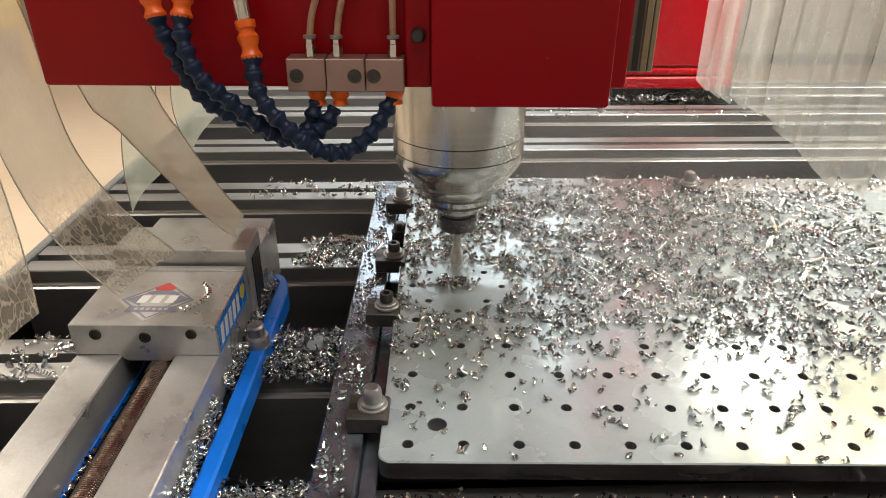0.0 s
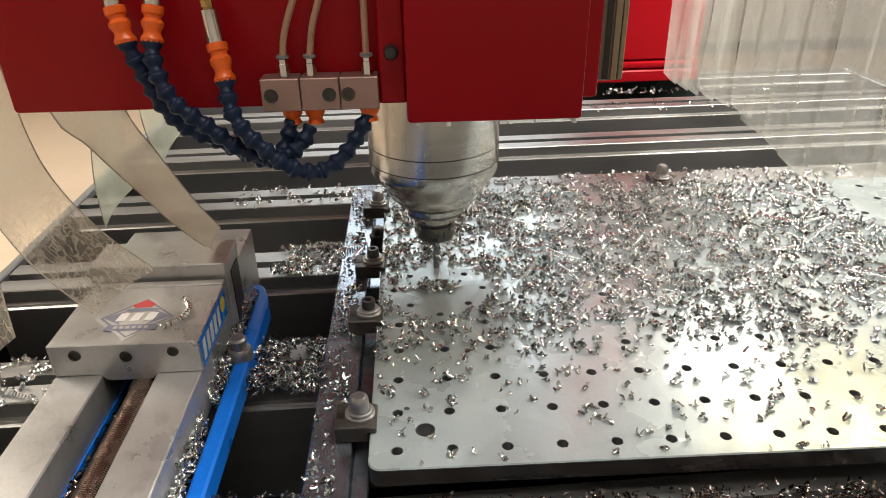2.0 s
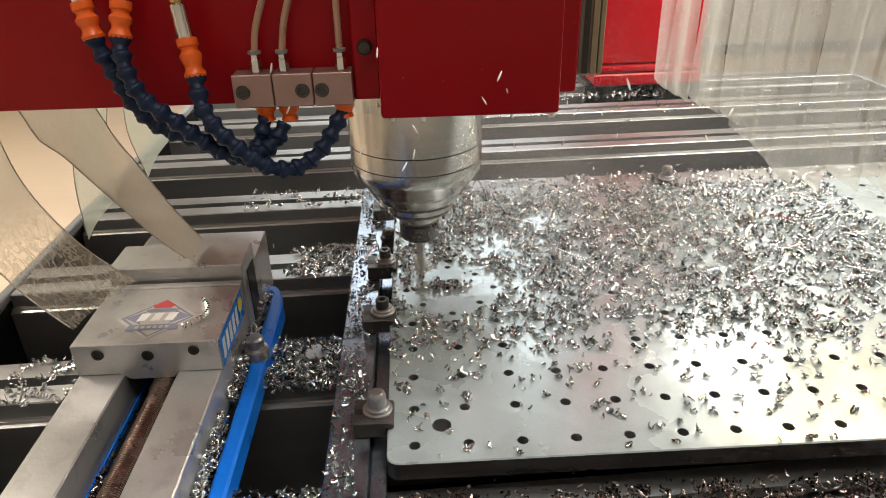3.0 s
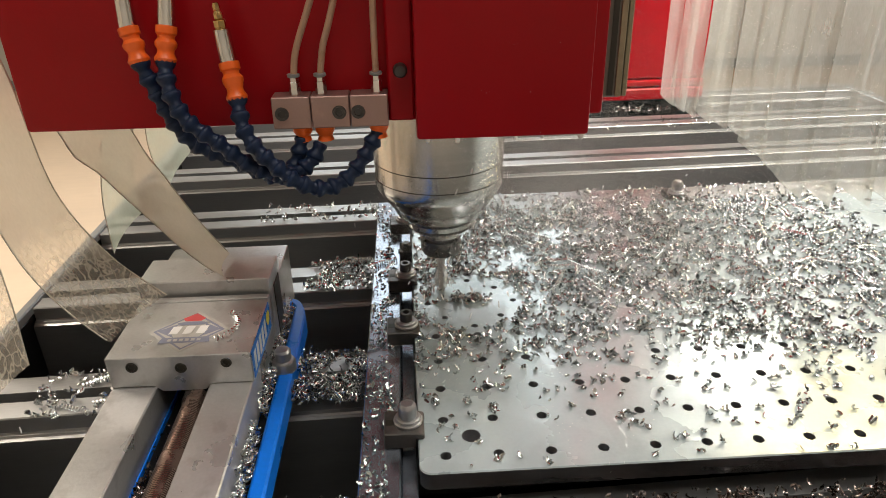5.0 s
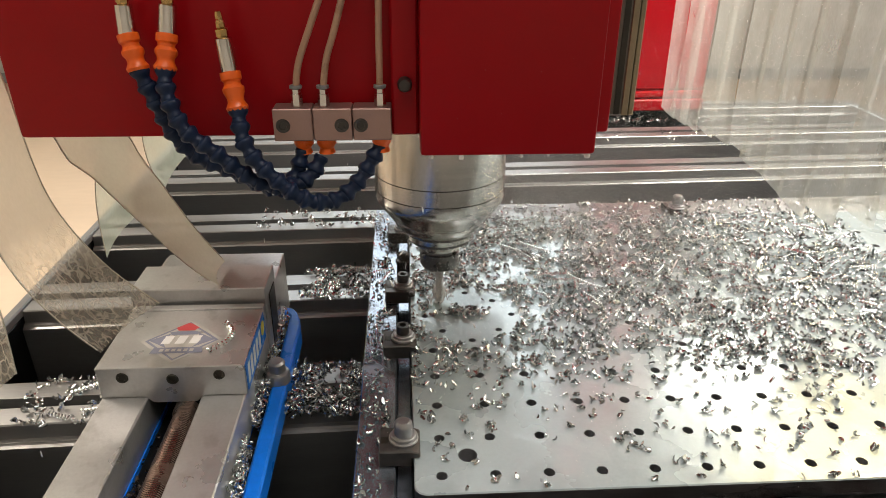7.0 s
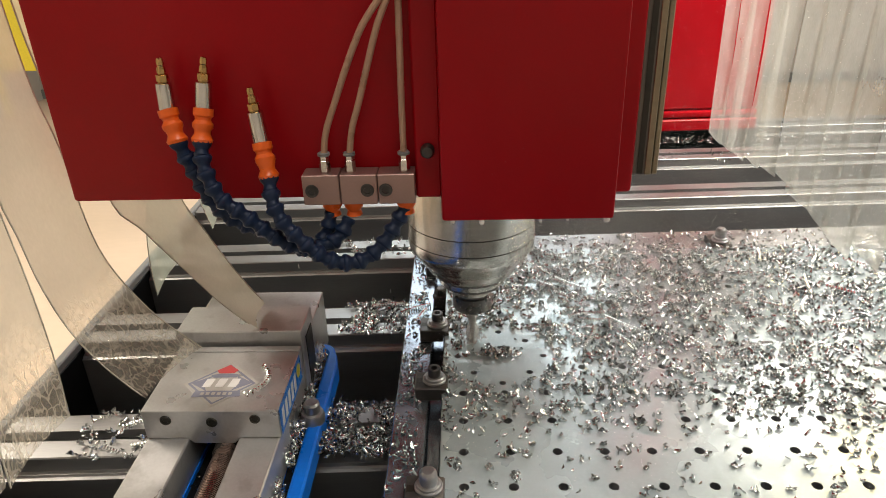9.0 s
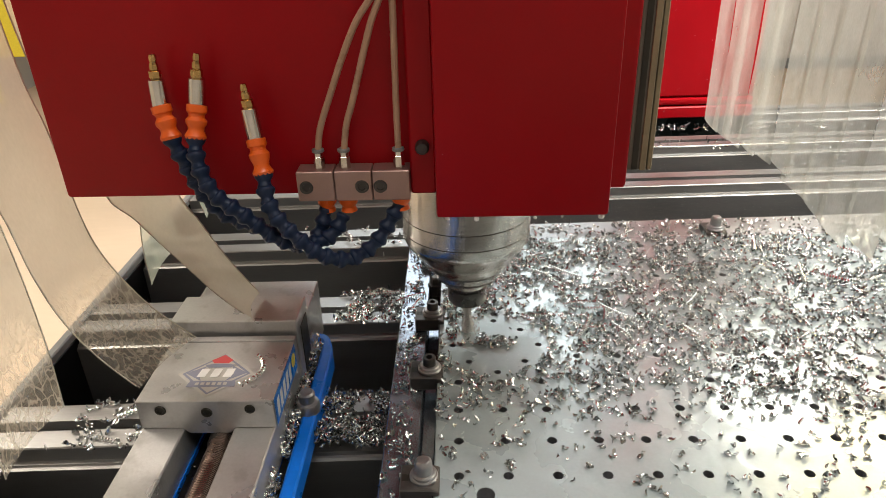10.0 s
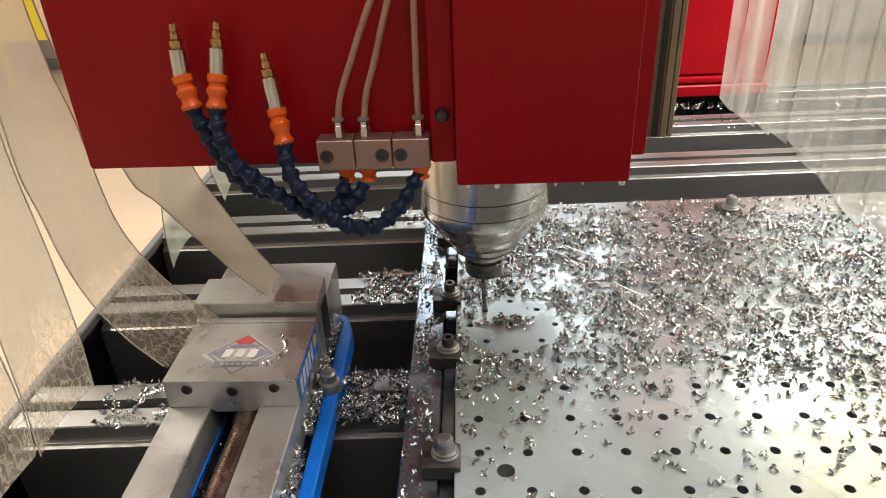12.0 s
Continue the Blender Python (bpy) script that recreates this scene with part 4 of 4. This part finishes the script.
while len(places) < 13500:
    x, y = rs.uniform(PX0 + 0.002, 0.70), rs.uniform(PY0 + 0.004, PY1 - 0.002)
    edge = 0.136 - 0.03 * max(0, min(1, (x - 0.2) / 0.2)) + 0.05 * noise.noise((x * 9, 0.3, 0)) - 0.02 * max(0, 0.15 - x) / 0.15 + 0.02 * (x > 0.2)
    clump = 0.52 + 0.45 * noise.noise((x * 24, y * 24, 4)) + 0.25 * noise.noise((x * 9, y * 9, 14)) + 0.85 * noise.noise((x * 60, y * 60, 9))
    dense = min(1, max(0, (y - edge) / 0.05)) * min(1.0, max(0.04, 1.9 * clump - 0.28))
    p = max(dense, 1.45 * (0.026 + 0.06 * max(0, min(1, (y - 0.02) / 0.12))) * (0.6 + 1.8 * (clump > 0.6)))
    dx, dy = x - RING.x, y - RING.y
    rr = math.hypot(dx, dy * 1.05) + 0.012 * noise.noise((x * 40, y * 40, 1))
    if rr < 0.069 and not (dx < -0.030 and dy > 0.0):
        p = 0.004
        if (dx + 0.003) ** 2 / 0.030 ** 2 + (dy - 0.008) ** 2 / 0.011 ** 2 < 1:
            p = 0.75
    if (x - SX) ** 2 + (y - SY) ** 2 < 0.011 ** 2 or (x - ring[7][0]) ** 2 + (y - ring[7][1]) ** 2 < 0.012 ** 2:
        p = 0
    if near_hole(x, y) and rs.uniform() < 0.8:
        p = 0
    if rs.uniform() < p:
        if dense < 0.3 and p > 0.01:
            for q in range(rs.randint(0, 4)):
                places.append((x + rs.uniform(-0.004, 0.004), y + rs.uniform(-0.003, 0.003), 1.0 + 0.001 * q))
        elif dense >= 0.3:
            for q in range(rs.randint(0, 4)):
                nx, ny = x + rs.normal(0, 0.004), y + rs.normal(0, 0.004)
                if PX0 < nx < 0.70 and PY0 < ny < PY1 and (nx - SX) ** 2 + (ny - SY) ** 2 > 0.0002 and (rr > 0.075 or p > 0.5):
                    places.append((nx, ny, 1.0 + 0.0018 * q * rs.uniform()))
        places.append((x, y, 1.0 + 0.007 * rs.uniform() ** 2 * (dense > 0.55)))
for k in range(85):
    a, r = rs.uniform(0, 6.28), rs.uniform() ** 0.7
    places.append((RING.x - 0.002 + 0.030 * r * math.cos(a), RING.y + 0.005 + 0.014 * r * math.sin(a), 1.0 + 0.002 * rs.uniform()))
places = [p for p in places if math.hypot(p[0] - 0.0265, p[1] - 0.0262) > 0.013]
chip_heap("chips_on_plate", places, 11, "bright curled aluminium chips strewn over the plate", 0.86)


def scatter(n, x0, x1, y0, y1, z, seed, lift=0.0, centre=None):
    r2 = np.random.RandomState(seed)
    out = []
    while len(out) < n:
        x, y = r2.uniform(x0, x1), r2.uniform(y0, y1)
        if 0.5 + noise.noise((x * 30, y * 30, seed)) > r2.uniform():
            out.append((x, y, z + lift * r2.uniform()))
    return out


chip_heap("chips_on_rail", scatter(760, -0.172, -0.088, 0.137, 0.230, RAIL_Z, 21, 0.016) + scatter(480, -0.19, -0.088, 0.40, 0.487, RAIL_Z, 22, 0.010) + scatter(170, -0.48, -0.355, 0.14, 0.23, RAIL_Z, 27)
          + scatter(150, -0.30, -0.05, 0.66, 0.733, RAIL_Z, 23, 0.004) + scatter(700, -0.172, -0.088, -0.115, -0.015, RAIL_Z, 24, 0.014), 25, "bright curled chips piled on the bed rails", 1.0)
chip_heap("chips_on_bar", scatter(420, -0.082, -0.052, -0.05, 0.64, 0.990, 31, 0.002), 32, "bright chips lying on the oiled bar", 0.8)
chip_heap("chips_on_rear_bar", scatter(520, -0.04, 0.80, 0.597, 0.652, 0.997, 33, 0.003), 34, "bright chips lying on the rear bar")
chip_heap("chips_in_vise_tray", scatter(1500, -0.1965, -0.1875, -0.20, 0.315, 0.9742, 35, 0.024), 36, "bright chips caught in the blue tray", 0.75)
chip_heap("chips_in_vise_channel", scatter(330, -0.293, -0.272, -0.2, 0.085, 0.9802, 43, 0.006) + scatter(60, -0.272, -0.246, -0.2, 0.08, 0.9802, 45, 0.004), 44, "brown chips lying in the vise channel, darkened for shade", 0.8, SHADED_CHIP)
chip_heap("chips_before_plate", scatter(3200, -0.02, 0.75, -0.115, -0.026, RAIL_Z, 37, 0.012), 38, "wet brown chips heaped on the rail before the plate, darkened for shade", 0.85, SHADED_CHIP)
chip_heap("chips_on_far_rail", scatter(260, 0.25, 1.0, 1.30, 1.355, RAIL_Z - 0.004, 39, 0.004) + scatter(120, 0.0, 1.0, 1.145, 1.22, RAIL_Z, 40), 41, "chips lying along the far rails")


def spiral_chip(x, y, turn, length, seed, z=1.0, bend=None):
    """A long corkscrew chip lying on the plate."""
    rg = random.Random(seed)
    b2 = bmesh.new()
    r, n = rg.uniform(0.0022, 0.0031), int(length / 0.0038) * 9
    bend = bend or rg.uniform(-16, 16)
    last = None
    for k in range(n + 1):
        u = length * k / n
        a = bend * (u - length / 2)
        cx, cy = u - length / 2, bend * (u - length / 2) ** 2 / 2
        ang = 2 * math.pi * k / 9
        side_v = Vector((-math.sin(a), math.cos(a), 0))
        p = Vector((cx, cy, r + 0.0002)) + side_v * (r * math.cos(ang)) + Vector((0, 0, r * math.sin(ang)))
        q = p + Vector((math.cos(a), math.sin(a), 0)) * 0.0017 + side_v * (0.0005 * math.cos(ang)) + Vector((0, 0, 0.0005 * math.sin(ang)))
        row = (b2.verts.new(p), b2.verts.new(q))
        if last:
            b2.faces.new((last[0], last[1], row[1], row[0]))
        last = row
    bmesh.ops.transform(b2, matrix=pose(x, y, z, 0, 0, turn), verts=b2.verts)
    return tagged(part("spiral_chip", b2, CHIP), "long corkscrew-curled bright aluminium chip", "metal chip", "corkscrew chips on the plate")


rg = random.Random(8)
for k in range(48):
    spiral_chip(rg.uniform(0.11, 0.66), rg.uniform(0.22, 0.57), rg.gauss(0, 55), rg.uniform(0.022, 0.060), k, 1.004)
for x, y, a, ln in ((0.175, 0.375, 8, 0.055), (0.205, 0.345, 80, 0.035), (0.165, 0.315, -25, 0.05), (0.13, 0.46, -40, 0.04)):
    spiral_chip(x, y, a, ln, int(x * 1000), 1.003)
for x, y, a, ln, z in ((-0.072, 0.415, 30, 0.050, 0.9905), (-0.085, 0.425, -15, 0.060, 0.9915), (-0.062, 0.395, 70, 0.035, 0.992), (-0.068, 0.262, 100, 0.022, 0.9905),
                        (-0.120, 0.470, 10, 0.050, 0.966), (-0.41, 0.205, 35, 0.045, 0.956), (-0.385, 0.165, 20, 0.040, 0.956), (-0.43, 0.155, -20, 0.030, 0.956)):
    spiral_chip(x, y, a, ln, int(1000 * y), z)
spiral_chip(-0.2180, 0.146, 82, 0.056, 77, 1.0612, 44)


# ---- coolant drops thrown off the drill ----
drop_bm = bmesh.new()
bmesh.ops.create_icosphere(drop_bm, subdivisions=2, radius=0.001, matrix=Matrix.Diagonal((0.75, 0.75, 4.2, 1)))
drop_me = bpy.data.meshes.new("coolant_drop")
drop_bm.to_mesh(drop_me)
drop_bm.free()
drop_me.materials.append(DROP)
drops = []
for k in range(84):
    drops.append(tagged(new("coolant_drop", drop_me), "flying streak of milky coolant", "coolant drop", "drops thrown off the drill"))
drips = []
for k in range(7):
    drips.append(tagged(new("coolant_drip", drop_me), "milky drip falling off a wet strip", "coolant drip", "drips below the strips"))


def mist_mesh(count):
    """A cloud of hair-fine droplets, drawn out by their speed: thickest round the drill, thinning out over the plate."""
    r2 = np.random.RandomState(77)
    far = r2.gamma(2.2, 0.080, count)
    ang = r2.uniform(0, 2 * math.pi, count)
    mid = np.stack([far * np.cos(ang) * 1.15 + 0.16, far * np.sin(ang) * 0.85 + 0.12, 0.02 + r2.gamma(1.6, 0.075, count)], 1)
    mid[:, 0] = np.where(mid[:, 0] < -0.04, -0.08 - mid[:, 0], mid[:, 0])
    way = np.stack([np.cos(ang), np.sin(ang), r2.normal(0.2, 0.7, count)], 1) + r2.normal(0, 0.5, (count, 3))
    way /= np.linalg.norm(way, axis=1)[:, None]
    side = np.cross(way, (0.3, 0.2, 1.0))
    side /= np.linalg.norm(side, axis=1)[:, None]
    over = np.cross(way, side)
    half = (r2.gamma(2.0, 0.00020, count) + 0.0003)[:, None]
    r = r2.uniform(0.00012, 0.00022, count)[:, None]
    ring = [side * (r * math.cos(q)) + over * (r * math.sin(q)) for q in (0.0, 2.094, 4.189)]
    verts = np.stack([mid - way * half, mid + ring[0], mid + ring[1], mid + ring[2], mid + way * half], 1).reshape(-1, 3)
    one = np.array(((0, 2, 1), (0, 3, 2), (0, 1, 3), (4, 1, 2), (4, 2, 3), (4, 3, 1)))
    faces = (one[None] + 5 * np.arange(count)[:, None, None]).reshape(-1, 3)
    me = bpy.data.meshes.new("coolant_mist")
    me.from_pydata(verts.tolist(), [], faces.tolist())
    me.materials.append(DROP)
    return me


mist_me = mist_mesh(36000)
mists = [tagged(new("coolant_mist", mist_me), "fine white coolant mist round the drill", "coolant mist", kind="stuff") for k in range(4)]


# ---- what moves ----
def motions():
    dips = [(0.0, 0, -0.0005), (0.5, 0, -0.0043), (1.0, 0, -0.0084), (1.5, 0, -0.0120), (1.75, 0, -0.0125), (2.0, 0, -0.0083), (2.25, 0, 0.0035), (2.4, 0.02, 0.0062), (2.5, 0.14, 0.0063), (2.6, 0.42, 0.0063),
            (2.7, 0.74, 0.0062), (2.85, 1, 0.0060), (3.2, 1, 0.0052), (4.5, 1, 0.0042), (5.0, 1, 0.0036), (5.5, 1, 0.0033), (6.0, 1, 0.0031), (6.5, 1, 0.0026), (7.0, 1, 0.0021), (7.5, 1, 0.0018),
            (8.5, 1, 0.0004), (9.3, 1, -0.0011), (9.5, 1, -0.0031), (10.0, 1, -0.0063), (10.5, 1, -0.0119), (11.0, 1, -0.0141), (11.15, 1, -0.0130), (11.35, 1, 0.0030), (11.5, 1, 0.0064), (12.0, 1, 0.0076)]
    walk(machine_head, [(t, Matrix.Translation(head_home + D2 * f + Vector((0, 0, dz)))) for t, f, dz in dips])
    for curtain, home in ((left_curtain, left_home), (right_curtain, right_home)):
        walk(curtain, [(t, Matrix.Translation(home + D2 * (f - 1))) for t, f, dz in dips])

    # the jet is shut off by drawing it up into the nut
    on, off = Matrix.Translation(-head_home), Matrix.Translation(-head_home + Vector((0, 0, 0.0545)))
    walk(jet, [(0.0, on), (1.30, on), (1.42, off), (2.46, off), (2.54, on), (10.55, on), (10.66, off), (12.0, off)])
    rg = random.Random(12)
    for k, ob in enumerate(drops):
        t = rg.uniform(0, 0.4)
        rows_ = []
        rest = None
        while t < 12.0:
            spot = Vector((SX, SY, 1.066)) + (D2 if t > 2.7 else Vector((0, 0, 0)))
            if t < 0.75 or 2.6 < t < 7.9 and (t < 6.4 or k % 2):
                tip = rg.choice((-1, 1))
                lean = pose(0, 0, 0, tip * rg.uniform(5, 45), rg.uniform(-40, 40), 0)
                if k % 3:
                    # flung forward, up before the red cover
                    peak = Vector((rg.uniform(-0.10, 0.28), rg.uniform(-0.08, 0.085), rg.uniform(1.20, 1.46)))
                else:
                    peak = spot + Vector((rg.uniform(-0.25, 0.35), rg.uniform(-0.22, 0.15), rg.uniform(0.02, 0.2)))
                land = Vector((min(0.6, max(0.12, spot.x + 1.4 * (peak.x - spot.x))), 0.24 + 0.3 * rg.random(), 1.0012))
                out = Vector((peak.x * 0.6 + spot.x * 0.4, min(peak.y + 0.06, 0.10) if k % 3 else peak.y, 1.10))
                rows_ += [(t, Matrix.Translation(spot) @ lean), (t + 0.08, Matrix.Translation(out) @ lean), (t + 0.22, Matrix.Translation(peak) @ lean), (t + 0.44, Matrix.Translation(land) @ pose(0, 0, 0, 88 if tip > 0 else -88, 0, 0))]
                rest = rows_[-1][1]
                t += 0.47
            else:
                t += 0.2
        rows_ = [(0.0, rows_[0][1])] + [r for r in rows_ if 0 < r[0] < 12] + [(12.0, rest)]
        walk(ob, rows_)

    # drips let go of the strips and fall into the tray
    for k, ob in enumerate(drips):
        x, y = ((-0.235, 0.40), (-0.225, 0.385), (-0.402, 0.03), (-0.41, 0.0), (-0.20, 0.415), (-0.105, 0.40), (-0.395, 0.06))[k]
        t, rows_ = 0.13 * k, []
        while t < 11.4:
            rows_ += [(t, pose(x, y, 1.075)), (t + 0.26, pose(x, y, 0.800))]
            t += 0.36
        walk(ob, [(0.0, pose(x, y, 1.075))] + [r for r in rows_ if r[0] > 0] + [(12.0, pose(x, y, 0.800))])

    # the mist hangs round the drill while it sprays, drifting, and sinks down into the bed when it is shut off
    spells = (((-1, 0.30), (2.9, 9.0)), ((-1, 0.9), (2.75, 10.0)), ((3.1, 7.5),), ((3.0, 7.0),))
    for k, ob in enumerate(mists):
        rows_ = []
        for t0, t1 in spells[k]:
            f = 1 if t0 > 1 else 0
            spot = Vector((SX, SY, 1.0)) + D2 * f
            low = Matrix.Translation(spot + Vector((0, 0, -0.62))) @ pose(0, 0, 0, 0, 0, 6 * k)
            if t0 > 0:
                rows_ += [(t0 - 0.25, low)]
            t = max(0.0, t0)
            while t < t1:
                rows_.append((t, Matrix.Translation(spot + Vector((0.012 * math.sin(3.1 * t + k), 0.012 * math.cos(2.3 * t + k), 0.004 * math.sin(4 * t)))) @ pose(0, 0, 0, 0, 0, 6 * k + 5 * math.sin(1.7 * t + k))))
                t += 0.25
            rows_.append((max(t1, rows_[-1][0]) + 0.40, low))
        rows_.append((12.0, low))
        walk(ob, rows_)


motions()
